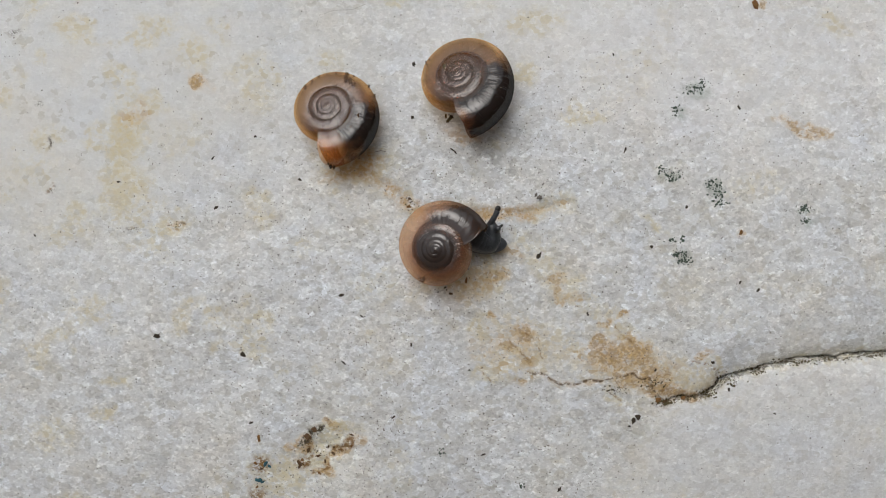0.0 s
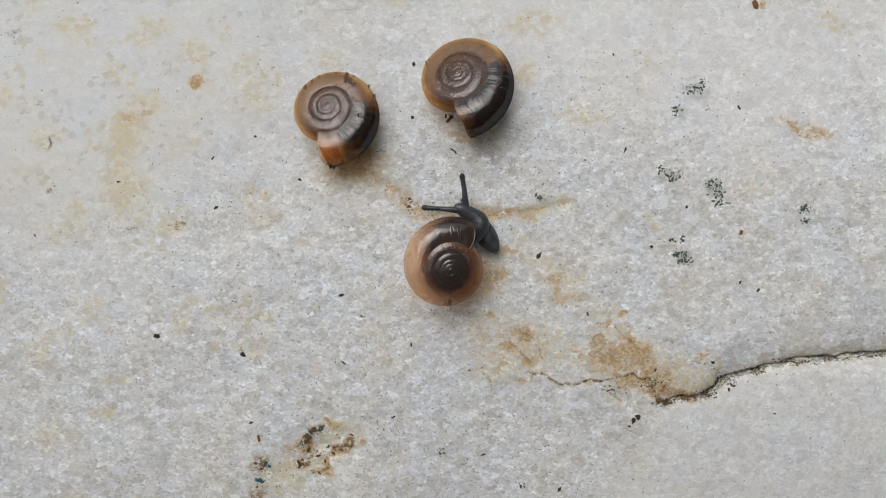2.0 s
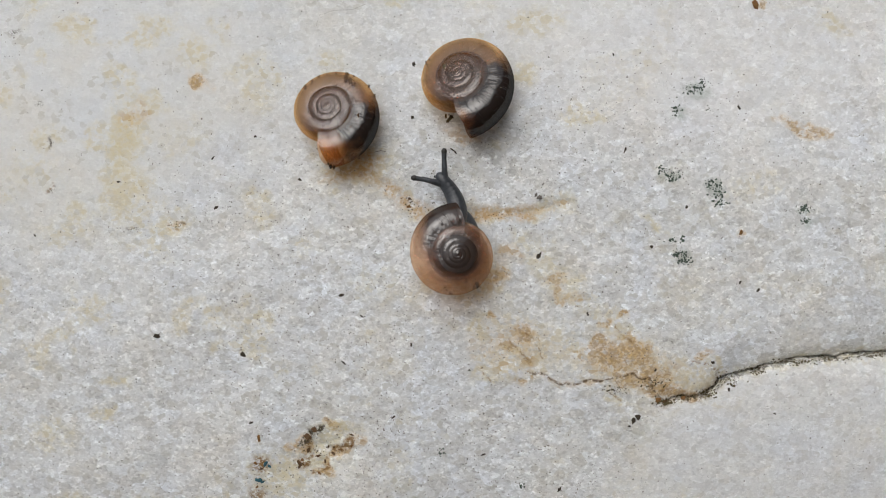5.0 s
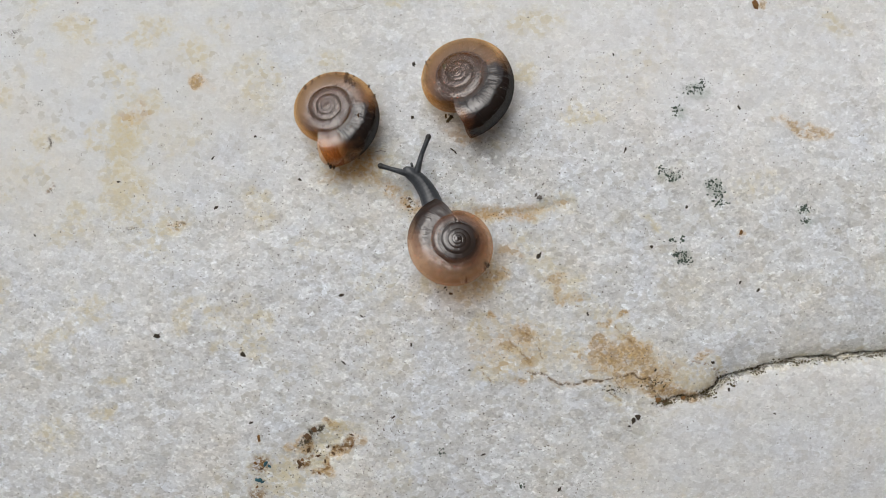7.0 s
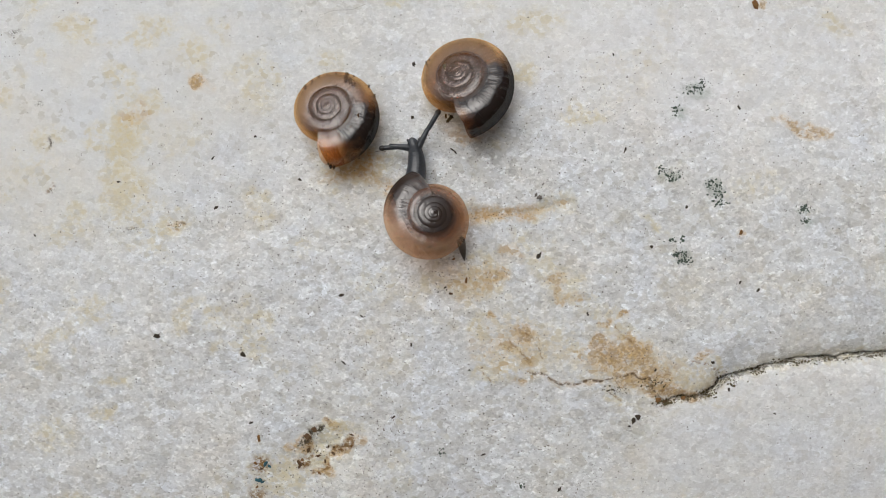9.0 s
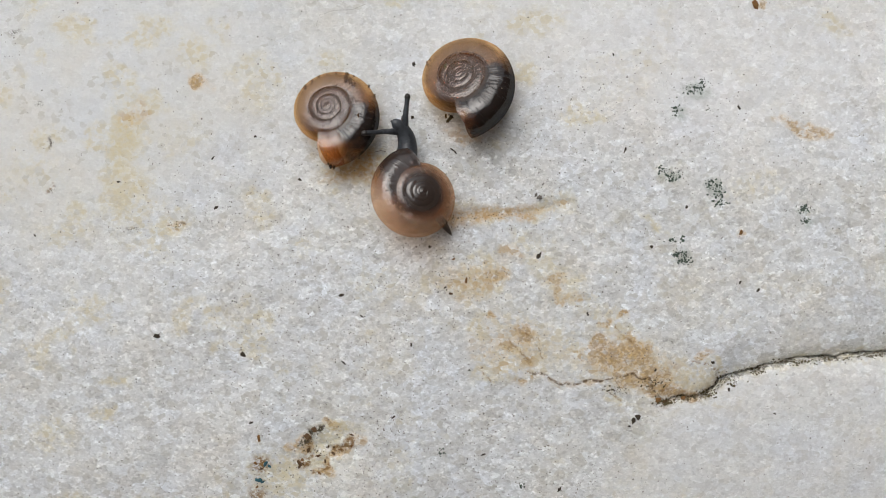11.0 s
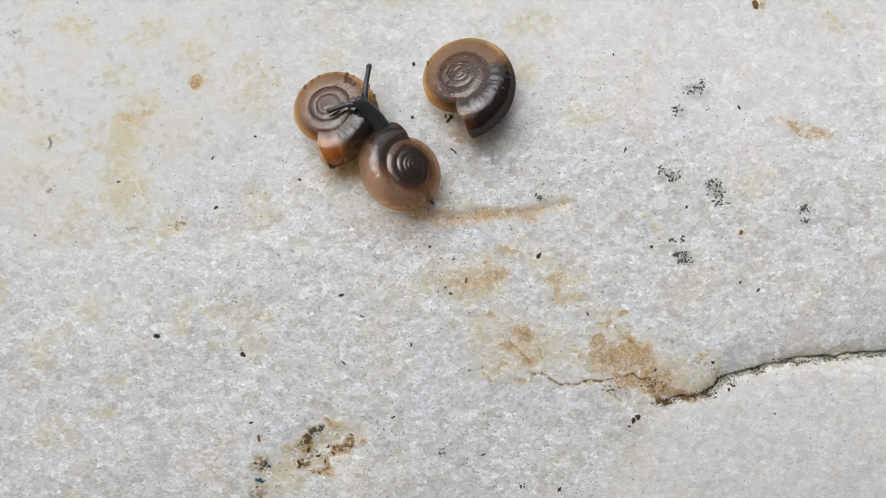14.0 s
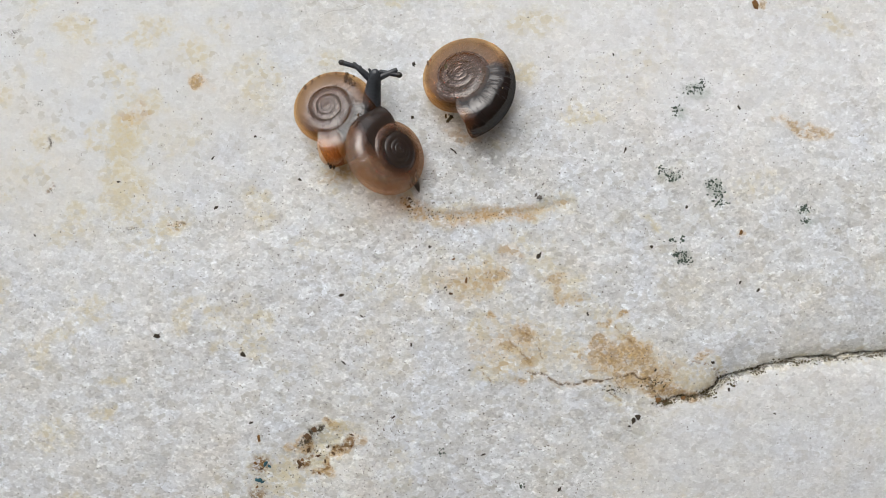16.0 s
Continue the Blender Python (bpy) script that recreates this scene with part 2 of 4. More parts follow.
HAIR_CRACK = [(1178, 713), (1158, 690), (1148, 674), (1118, 665), (1060, 675), (1020, 680), (992, 679), (975, 668), (955, 661), (935, 657)]
LEDGE = [(640, 308), (690, 332), (722, 362), (745, 380), (800, 384), (870, 379), (940, 377), (1005, 357)]


def stone_swell(x, y):
    """The broad, gently rounded form of the block, mm: it falls away towards -y."""
    y = np.clip(y, -60, 60)
    return np.where(y < 8, -0.0042 * (y - 8) ** 2, 0.0) - 0.0009 * np.clip(x, -60, 60) ** 2


def grid_of(x, y):
    """Places on the stone, carried back to the level plan grid, mm."""
    k = 1 / (1 - stone_swell(x, y) / EYE)
    return x * k, y * k


def on_stone(px, py):
    """The place in mm on the broad form of the stone under a point of the plan grid."""
    p = at(px, py)
    for _ in range(4):
        p = at(px, py, float(stone_swell(p.x, p.y)))
    return p


def stone_height(x, y):
    """Height of the stone in millimetres at places in millimetres."""
    x, y = np.asarray(x, float), np.asarray(y, float)
    swell, far = stone_swell(x, y), np.maximum(np.abs(x) / 190, np.abs(y) / 150)
    x, y = grid_of(x, y)
    z = swell + 0.22 * fbm(x, y, 14.0, 3) + 0.07 * fbm(x, y, 3.2, 11) + 0.030 * fbm(x, y, 0.9, 23) + 0.022 * fbm(x, y, 0.33, 31, 2)
    xs, ys = x + 0.30 * fbm(x, y, 0.8, 5), y + 0.26 * fbm(x, y, 0.7, 6)
    side = ys - np.interp(xs, CRACK_X, CRACK_Y)
    wx = smooth(14.5, 21.0, x)
    up, low = np.maximum(side, 0), np.maximum(-side, 0)
    z = z - np.where(side > 0, wx * (0.85 * np.exp(-up / 1.0) + 0.10 * np.exp(-up / 4)), wx * (0.30 * np.exp(-low / 1.0) + 0.05))
    open_ = smooth(15.2, 16.5, x) * np.clip(0.75 + 0.9 * fbm(x, y, 1.6, 41), 0.25, 1.3)
    z = z - 0.9 * open_ * np.exp(-(np.abs(side - 0.03) / 0.085) ** 2)
    d = segment_distance(xs, ys, HAIR_CRACK)
    z = z - 0.10 * np.exp(-(d / 0.07) ** 2) * np.clip(0.5 + 0.9 * fbm(x, y, 1.5, 43), 0, 1)
    d = segment_distance(xs, ys, LEDGE)
    z = z - 0.12 * np.exp(-(d / 0.4) ** 2)
    # the slab beyond the crack stands a little higher
    z = z + 0.07 * smooth(23.6, 24.7, xs - 0.78 * ys + 0.9 * fbm(x, y, 2.5, 97)) * smooth(0.0, 0.5, -side)
    # a shallow pitted hollow
    d = np.hypot((x + 8.0) / 2.4, (y + 14.2) / 1.5)
    z = z - 0.25 * np.exp(-d ** 2) * (1 + fbm(x, y, 0.6, 47))
    # the block's rounded edges
    return z - 55 * smooth(0.86, 1.0, far)


def axis(half, end, step):
    inner = np.arange(-half, half + step / 2, step)
    outer, v, s = [], half, step
    while v < end:
        s *= 1.35
        v = min(v + s, end)
        outer.append(v)
    return np.concatenate([-np.array(outer[::-1]), inner, outer])


def build_stone():
    gx, gy = axis(32.6, 190, 0.085), axis(18.8, 150, 0.085)
    x, y = np.meshgrid(gx, gy)
    z = stone_height(x, y)
    nx, ny = len(gx), len(gy)
    me = bpy.data.meshes.new("marble_block")
    me.vertices.add(nx * ny)
    me.vertices.foreach_set("co", (np.stack([x, y, z], -1) * MM).astype(np.float32).ravel())
    i = (np.arange(ny - 1)[:, None] * nx + np.arange(nx - 1)[None, :]).ravel()
    quads = np.stack([i, i + 1, i + nx + 1, i + nx], -1).astype(np.int32)
    me.loops.add(quads.size)
    me.loops.foreach_set("vertex_index", quads.ravel())
    me.polygons.add(len(quads))
    me.polygons.foreach_set("loop_start", np.arange(0, quads.size, 4, dtype=np.int32))
    me.update(calc_edges=True)
    me.polygons.foreach_set("use_smooth", np.ones(len(quads), dtype=bool))
    # stains and painted glow, each with an outline of its own
    x, y = grid_of(x, y)
    wx, wy = x + 0.8 * fbm(x, y, 1.6, 51), y + 0.8 * fbm(x, y, 1.6, 57)
    stains = {k: np.zeros_like(x) for k in ("sallow", "ochre", "rust", "grime", "verd", "trail_and_glow")}

    def blot(kind, px, py, rx, ry, amount, turn=0.0):
        c, s = math.cos(radians(turn)), math.sin(radians(turn))
        dx, dy = wx - (px - 784) * PX, wy - (441 - py) * PX
        d = np.hypot((dx * c + dy * s) / (rx * PX), (dy * c - dx * s) / (ry * PX))
        soft = kind in ("sallow", "ochre")
        v = (1.25 * (1 - smooth(0.1, 1.6, d)) if kind == "sallow" else 1.5 * (1 - smooth(0.3, 1.4, d))) * amount
        stains[kind] = stains[kind] + (1 - stains[kind]) * np.clip(v, 0, 1) if soft else np.maximum(stains[kind], v)

    cx, cy = x + 0.30 * fbm(x, y, 0.8, 5), y + 0.26 * fbm(x, y, 0.7, 6)

    def stroke(kind, pts, width, amount, close=False):
        d = segment_distance(cx if close else wx, cy if close else wy, pts) / (width * PX)
        stains[kind] = np.maximum(stains[kind], amount * (1 - smooth(0.4, 1.3, d)))

    for row in STAINS_AND_GLOW:
        blot(*row)
    stroke("trail_and_glow", [(590, 296), (640, 308), (690, 330), (722, 362), (745, 378)], 13, 0.55, True)
    stroke("trail_and_glow", LEDGE[1:7], 15, 0.8, True)
    stroke("trail_and_glow", [(700, 345), (735, 372), (790, 388), (840, 384)], 17, 0.6, True)
    stroke("sallow", LEDGE, 22, 0.45)
    stroke("ochre", [(745, 380), (800, 386), (870, 381), (940, 378), (1005, 357)], 6, 0.30, True)
    stroke("ochre", [(1095, 664), (1150, 672), (1180, 690), (1225, 696)], 15, 0.75)
    stroke("rust", [(1150, 676), (1165, 692), (1200, 704), (1240, 703)], 6, 0.7)
    stroke("ochre", [(978, 492), (990, 505), (1000, 532), (1038, 533)], 6, 0.42)
    stroke("sallow", [(950, 450), (985, 495), (1035, 535), (1090, 575), (1130, 620)], 26, 0.40)
    for vein in ([(925, 588), (945, 604), (960, 632)], [(848, 652), (858, 664), (866, 674)], [(885, 610), (900, 622)], [(900, 600), (935, 640)],
                 [(1090, 578), (1105, 594), (1120, 606)], [(1078, 698), (1100, 712)], [(1225, 640), (1262, 648), (1275, 660)]):
        stroke("rust", vein, 2.2, 0.75, True)
        stroke("sallow", vein, 12, 0.5)
    stroke("rust", [(548, 842), (566, 836), (575, 830)], 5, 0.9)
    stroke("rust", [(580, 815), (592, 802), (606, 800)], 5, 0.9)
    stroke("rust", [(604, 796), (618, 790), (632, 788)], 4, 0.9)
    stroke("rust", [(536, 778), (544, 800)], 5, 0.9)
    stroke("grime", [(534, 784), (541, 776), (550, 764), (566, 758)], 8, 1.0, True)
    stroke("ochre", [(516, 786), (540, 784)], 10, 0.7)
    stroke("ochre", [(568, 826), (598, 806), (634, 786)], 9, 0.6)
    stroke("ochre", [(575, 755), (590, 762), (604, 772)], 8, 0.55)
    stroke("rust", HAIR_CRACK, 3.0, 0.75, True)
    stroke("ochre", HAIR_CRACK, 9, 0.25, True)
    stroke("grime", HAIR_CRACK, 1.7, 0.8, True)
    side = cy - np.interp(cx, CRACK_X, CRACK_Y)
    crack = np.exp(-(np.abs(side + 0.04) / 0.17) ** 2) * smooth(15.0, 16.5, x) * np.clip(0.75 + 1.0 * fbm(x, y, 1.3, 63), 0.2, 1)
    stains["grime"] = np.maximum(stains["grime"], crack * 1.1)
    stains["rust"] = np.maximum(stains["rust"], 0.6 * np.exp(-(np.abs(side - 0.15) / 0.4) ** 2) * smooth(14.5, 16, x) * (1 - smooth(19, 21, x)))
    stains["sallow"] = np.maximum(stains["sallow"], 0.4 * np.exp(-(np.abs(side) / 0.55) ** 2) * smooth(15, 16.5, x))
    left = 1 - smooth(-22, 4, x)
    stains["sallow"] = np.maximum(stains["sallow"], (0.16 + 0.30 * left) * smooth(0.05, 0.5, fbm(x, y, 2.6, 61)))
    # grain evened out towards the far corner, imitating lens softness in the colour
    stains["even_grain"] = (1 - smooth(0.55, 1.15, np.hypot((x + 34) / 34, (y - 20) / 25) + 0.12 * fbm(x, y, 6.0, 91))) * 0.95
    stains["even_grain"] = np.maximum(stains["even_grain"], 0.5 * smooth(8, 17, y) * (1 - smooth(0, 24, x)))
    # paler over one corner and over the slab beyond the crack
    drift = 0.16 * fbm(x, y, 5.0, 95) + 0.10 * fbm(x, y, 1.4, 96)
    stains["paleness"] = 0.8 * (1 - smooth(0.45, 1.15, np.hypot((x - 18) / 24, (y - 19) / 15) + drift))
    slab = smooth(-0.2, 0.6, -side) * smooth(23.2, 25.0, x - 0.78 * y + 0.9 * fbm(x, y, 2.5, 97) + 3 * drift)
    stains["paleness"] = np.maximum(stains["paleness"], 0.45 * slab)
    stains["even_grain"] = np.maximum(stains["even_grain"], 0.15 * slab)
    for k, v in stains.items():
        attribute(me, k, np.clip(v, 0, 1))
    me.materials.append(MARBLE)
    ob = new("marble_block", me)
    return tagged(ob, "weathered white marble block with rust stains and a crack", "stone", kind="structure")


STAINS_AND_GLOW = [
    ("ochre", 355, 148, 15, 15, 0.75), ("sallow", 350, 100, 36, 28, 0.5), ("ochre", 228, 200, 30, 22, 0.30),
    ("sallow", 218, 235, 36, 50, 0.8), ("sallow", 205, 300, 28, 110, 0.55), ("sallow", 236, 345, 24, 46, 0.5), ("sallow", 290, 402, 45, 18, 0.6),
    ("ochre", 310, 398, 16, 9, 0.35), ("sallow", 115, 410, 45, 22, 0.4), ("sallow", 165, 545, 24, 20, 0.5),
    ("sallow", 182, 722, 26, 13, 0.6), ("sallow", 212, 682, 28, 11, 0.5),
]
STAINS_AND_GLOW += [
    ("sallow", 90, 772, 45, 28, 0.45), ("ochre", 1420, 225, 42, 13, 0.42, -12), ("ochre", 1462, 238, 20, 12, 0.5),
    ("sallow", 1040, 205, 44, 22, 0.45), ("sallow", 930, 125, 18, 22, 0.55), ("sallow", 945, 42, 50, 28, 0.4),
    ("sallow", 705, 5, 22, 10, 0.5), ("sallow", 1340, 325, 45, 28, 0.3), ("ochre", 1312, 411, 10, 10, 0.45),
    ("sallow", 1480, 45, 45, 22, 0.35, -20), ("ochre", 1125, 620, 26, 26, 0.55), ("ochre", 1160, 668, 40, 16, 0.5), ("ochre", 1062, 610, 14, 16, 0.6), ("ochre", 1085, 632, 30, 12, 0.55),
]
STAINS_AND_GLOW += [
    ("ochre", 1200, 694, 40, 8, 0.7), ("sallow", 1025, 500, 20, 12, 0.5), ("ochre", 1104, 560, 10, 6, 0.8), ("ochre", 1242, 630, 16, 9, 0.5),
    ("ochre", 930, 586, 22, 16, 0.62), ("ochre", 940, 636, 14, 10, 0.5), ("ochre", 893, 610, 10, 8, 0.5), ("ochre", 870, 558, 11, 7, 0.55), ("sallow", 842, 572, 16, 22, 0.5), ("sallow", 905, 640, 60, 40, 0.45), ("ochre", 915, 678, 14, 6, 0.4),
    ("sallow", 805, 508, 60, 20, 0.5), ("sallow", 850, 485, 40, 34, 0.5), ("ochre", 875, 490, 16, 12, 0.4),
    ("sallow", 600, 768, 36, 16, 0.6), ("ochre", 565, 842, 20, 10, 0.6), ("ochre", 528, 782, 16, 14, 0.45),
]
STAINS_AND_GLOW += [
    ("sallow", 1000, 615, 190, 50, 0.30, -24), ("ochre", 1090, 645, 80, 26, 0.24, -14), ("sallow", 1240, 660, 40, 28, 0.35),
    ("sallow", 1180, 655, 90, 36, 0.4, -15), ("sallow", 940, 430, 50, 22, 0.3), ("ochre", 985, 495, 22, 14, 0.3),
    ("sallow", 620, 300, 60, 24, 0.5), ("ochre", 905, 455, 30, 14, 0.22), ("sallow", 60, 300, 60, 40, 0.25), ("sallow", 330, 250, 50, 40, 0.2),
]
STAINS_AND_GLOW += [
    ("rust", 532, 818, 12, 20, 0.7), ("sallow", 500, 838, 75, 45, 0.55), ("rust", 458, 822, 18, 12, 0.7),
    ("rust", 458, 866, 20, 16, 0.6), ("sallow", 570, 800, 44, 34, 0.5), ("ochre", 1340, 8, 9, 9, 0.7),
    # blots close to the still shells paint amber light falling through them
    ("trail_and_glow", 600, 308, 40, 13, 0.35), ("ochre", 610, 302, 42, 13, 0.4), ("ochre", 835, 488, 55, 24, 0.24), ("sallow", 1160, 400, 24, 9, 0.5, -35), ("ochre", 1068, 572, 16, 10, 0.45), ("trail_and_glow", 642, 284, 44, 22, 0.75), ("sallow", 650, 290, 60, 36, 0.6), ("ochre", 1110, 645, 110, 42, 0.30, -15), ("ochre", 905, 612, 70, 50, 0.24), ("trail_and_glow", 815, 508, 46, 26, 0.28), ("trail_and_glow", 850, 500, 30, 20, 0.2), ("trail_and_glow", 742, 362, 26, 14, 0.5), ("sallow", 880, 250, 26, 16, 0.35), ("trail_and_glow", 820, 236, 34, 14, 0.5), ("sallow", 560, 250, 20, 30, 0.3),
    ("sallow", 470, 392, 12, 10, 0.5), ("sallow", 725, 370, 22, 12, 0.5), ("rust", 84, 340, 4, 12, 0.6),
    ("grime", 66, 180, 6, 6, 0.7), ("grime", 27, 52, 8, 6, 0.6), ("grime", 90, 245, 5, 10, 0.7), ("grime", 318, 398, 8, 5, 0.7), ("grime", 240, 406, 7, 5, 0.6), ("grime", 88, 345, 5, 8, 0.6),
]

STAINS_AND_GLOW += [
    ("verd", 1232, 160, 28, 16, 0.35), ("verd", 1196, 196, 12, 12, 0.35), ("verd", 1188, 314, 22, 10, 0.3), ("verd", 1268, 336, 16, 20, 0.4),
    ("verd", 1426, 392, 14, 8, 0.35), ("verd", 1422, 370, 14, 6, 0.3), ("verd", 1205, 456, 18, 10, 0.45), ("verd", 1140, 770, 40, 22, 0.12),
]
stone = build_stone()


def build_earth():
    s = 30000.0
    v = [(-s, -s, -50), (s, -s, -50), (s, s, -50), (-s, s, -50)]
    me = mesh_of("ground", v, [(0, 1, 2, 3)])
    me.materials.append(EARTH)
    return tagged(new("ground", me), "bare brown earth round the marble block", "ground", kind="structure")


build_earth()


def build_sky_screen(name, x, y, sx, sy, high, turn=0.0):
    """A plain earth-coloured wall, added out of view to block sky light; mm."""
    bm = bmesh.new()
    bmesh.ops.create_cube(bm, size=1.0)
    for v in bm.verts:
        v.co = Vector((v.co.x * sx, v.co.y * sy, (v.co.z + 0.5) * high)) * MM
    bmesh.ops.bevel(bm, geom=bm.edges[:], offset=0.02, segments=2, affect="EDGES")
    me = bpy.data.meshes.new(name)
    bm.to_mesh(me)
    bm.free()
    me.materials.append(EARTH)
    ob = tagged(new(name, me), "plain unseen wall added to block sky light", "wall", kind="structure")
    ob.matrix_world = pose(x * MM, y * MM, -0.05, 0, 0, turn)
    return ob


# added unseen walls: they cut sky reflections in the shells, most from south-east
build_sky_screen("sky_screen_north", -100, 1300, 3000, 200, 300)
build_sky_screen("sky_screen_south", -660, -760, 1900, 200, 2300)
build_sky_screen("sky_screen_east", 542, 154, 200, 2300, 2900, -24)
build_sky_screen("sky_screen_west", -1500, 300, 200, 2000, 300)


# ---- snail shells
def build_shell(name, size, height, flesh, seed, turns=4.3, grow=1.7, wide=0.40, tall=0.36, shear=0.45, ribbed=1.0, fill=0.3, ring=0.0, lip=0.8, striae=10.0, shoulder=(0.85, 0.75)):
    """A right-handed coil round +z, its mouth at +x, its rim at z = 0. size: reach of the last whorl, mm."""
    nt, nf = 720, 48
    th = np.linspace(0, turns * 2 * math.pi, nt)
    s = size * grow ** ((th - th[-1]) / (2 * math.pi))
    s = s * (1 - 0.06 * np.exp(-th / 2.0))
    ph = np.linspace(0, 2 * math.pi, nf, endpoint=False)
    T, F = np.meshgrid(th, ph, indexing="ij")
    S = np.meshgrid(s, ph, indexing="ij")[0]
    back = th[-1] - T
    ribs = 0.0025 * vnoise(T * 9.0, F * 0.3, seed) + 0.0015 * vnoise(T * 26.0, F * 0.4, seed + 1)
    k = 1 + ribbed * ribs * smooth(0.0, 6.0, T)
    # the first whorl closes over the axis
    own = wide + (0.5 - wide) * np.exp(-(T / 2.6) ** 2)
    a, b = own * S * k, tall * S * k
    # a slightly flattened, shouldered whorl
    cf, sf = np.cos(F), np.sin(F)
    r = S * (1 - own) + a * np.sign(cf) * np.abs(cf) ** shoulder[0]
    z = height * (1 - S / size) + b * np.sign(sf) * np.abs(sf) ** shoulder[1]
    # shallow sutures: the coils lean on a common dome
    dome = height - r / (1 - wide) * (height / size - tall)
    lift = smooth(-0.45, -0.15, cf) * np.where(back > 2 * math.pi, 1 - smooth(0.55, 0.95, cf), 1 - smooth(-0.1, 0.1, cf)) * (sf > 0)
    z = z + fill * lift * np.maximum(dome - z, 0) * smooth(0, 3, T)
    ang = -(T - th[-1]) - shear * np.exp(-back / 0.9) * (1 - cf) / 2
    x, y = r * np.cos(ang), r * np.sin(ang)
    verts = np.stack([x, y, z], -1).reshape(-1, 3)
    fl = flesh(back, F, T / (2 * math.pi), r / size)
    along = T * striae
    across = F * 0.5
    prev = S / grow
    seam = max(0.0, 1.5 - 1.6 * fill) * np.exp(-((r - prev * 0.83) / (0.05 * S)) ** 2) * (sf > 0) * smooth(3.0, 7.0, T)
    # an old growth mark runs round the rim
    seam = np.maximum(seam, ring * np.exp(-((F - 0.75 + 0.0016 * np.degrees(back)) / 0.07) ** 2) * smooth(80, 130, np.degrees(back)) * (1 - smooth(250, 330, np.degrees(back))))
    faces = []
    for i in range(nt - 1):
        o = i * nf
        for j in range(nf):
            j2 = (j + 1) % nf
            faces.append((o + j, o + j2, o + nf + j2, o + nf + j))
    # the lip turns inward
    extra, ef, ea = [], [], []
    cx, cz = size * (1 - wide), 0.0
    for ring, (shrink, depth) in enumerate(((1.0, 0.0), (0.95, 0.02), (0.92, -0.35), (0.86, -1.0))):
        for j in range(nf):
            rr = cx + (r[-1, j] - cx) * shrink
            zz = cz + (z[-1, j] - cz) * shrink
            g = -shear * (1 - cf[-1, j]) / 2
            extra.append((rr * math.cos(g) + depth * math.sin(g), rr * math.sin(g) - depth * math.cos(g), zz))
    base = len(verts)
    for ring in range(3):
        for j in range(nf):
            j2 = (j + 1) % nf
            p0, p1 = base + ring * nf, base + ring * nf + nf
            faces.append((p0 + j, p0 + j2, p1 + j2, p1 + j))
    faces.append(tuple(base + 3 * nf + j for j in range(nf)))
    faces.append(tuple(reversed(range(nf))))
    # the first coil's rounded cap
    s0, o = float(s[0]), base + len(extra)
    z0 = height * (1 - s0 / size)
    for ring in range(6):
        q = math.pi / 2 * ring / 5
        for j in range(nf):
            w = 2 * math.pi * j / nf
            rr = 1.0 * s0 * max(math.sin(q), 0.02)
            extra.append((rr * math.cos(w) + 0.1 * s0, rr * math.sin(w), z0 + tall * s0 * 1.08 * math.cos(q)))
    for ring in range(5):
        for j in range(nf):
            j2 = (j + 1) % nf
            faces.append((o + ring * nf + j, o + ring * nf + j2, o + ring * nf + nf + j2, o + ring * nf + nf + j))
    faces.append(tuple(o + j for j in range(nf)))
    me = mesh_of(name, np.concatenate([verts, np.array(extra)]), faces)
    pad = np.zeros(10 * nf)
    attribute(me, "flesh", np.concatenate([np.clip(fl, 0, 1).ravel(), pad[:4 * nf] + lip, pad[:6 * nf] + float(fl[0, 0])]))
    attribute(me, "along", np.concatenate([along.ravel(), pad]))
    attribute(me, "across", np.concatenate([across.ravel(), pad]))
    attribute(me, "girth", np.concatenate([(S / size).ravel() ** 1.7, pad]))
    attribute(me, "seam", np.concatenate([seam.ravel(), pad]))
    return me


def blob(name, rx, ry, rz, seed=0, rough=0.06, taper=0.0, rings=12, segs=18, lump=2.0):
    """A lumpy rounded piece, long along x; taper narrows its +x end."""
    v, f = [], []
    for i in range(rings + 1):
        a = math.pi * i / rings
        for j in range(segs):
            b = 2 * math.pi * j / segs
            x, y, z = math.cos(a), math.sin(a) * math.cos(b), math.sin(a) * math.sin(b)
            k = 1 + rough * noise.noise(Vector((x, y, z)) * lump + Vector((seed, 3.1 * seed, 0)))
            t = 1 - taper * (x + 1) / 2
            v.append((rx * x * k, ry * y * k * t, rz * z * k * t))
    for i in range(rings):
        for j in range(segs):
            j2 = (j + 1) % segs
            f.append((i * segs + j, (i + 1) * segs + j, (i + 1) * segs + j2, i * segs + j2))
    return mesh_of(name, v, f)


def tube(name, pts, radii, segs=12):
    """A round stalk through points, mm."""
    v, f = [], []
    pts = [Vector(p) for p in pts]
    for i, p in enumerate(pts):
        d = (pts[min(i + 1, len(pts) - 1)] - pts[max(i - 1, 0)]).normalized()
        q = d.to_track_quat("X", "Z")
        for j in range(segs):
            a = 2 * math.pi * j / segs
            v.append(p + q @ Vector((0, math.cos(a) * radii[i], math.sin(a) * radii[i])))
    for i in range(len(pts) - 1):
        for j in range(segs):
            j2 = (j + 1) % segs
            f.append((i * segs + j, i * segs + j2, (i + 1) * segs + j2, (i + 1) * segs + j))
    f.append(tuple(reversed(range(segs))))
    f.append(tuple((len(pts) - 1) * segs + j for j in range(segs)))
    return mesh_of(name, v, f)


def axis_pose(centre, lean, azimuth):
    """Pose of a shell: centre of its rim plane (mm), lean of its axis, azimuth of its mouth in degrees."""
    q = Vector((0, 0, 1)).rotation_difference(Vector(lean).normalized())
    return Matrix.Translation(Vector(centre) * MM) @ q.to_matrix().to_4x4() @ pose(0, 0, 0, 0, 0, azimuth)


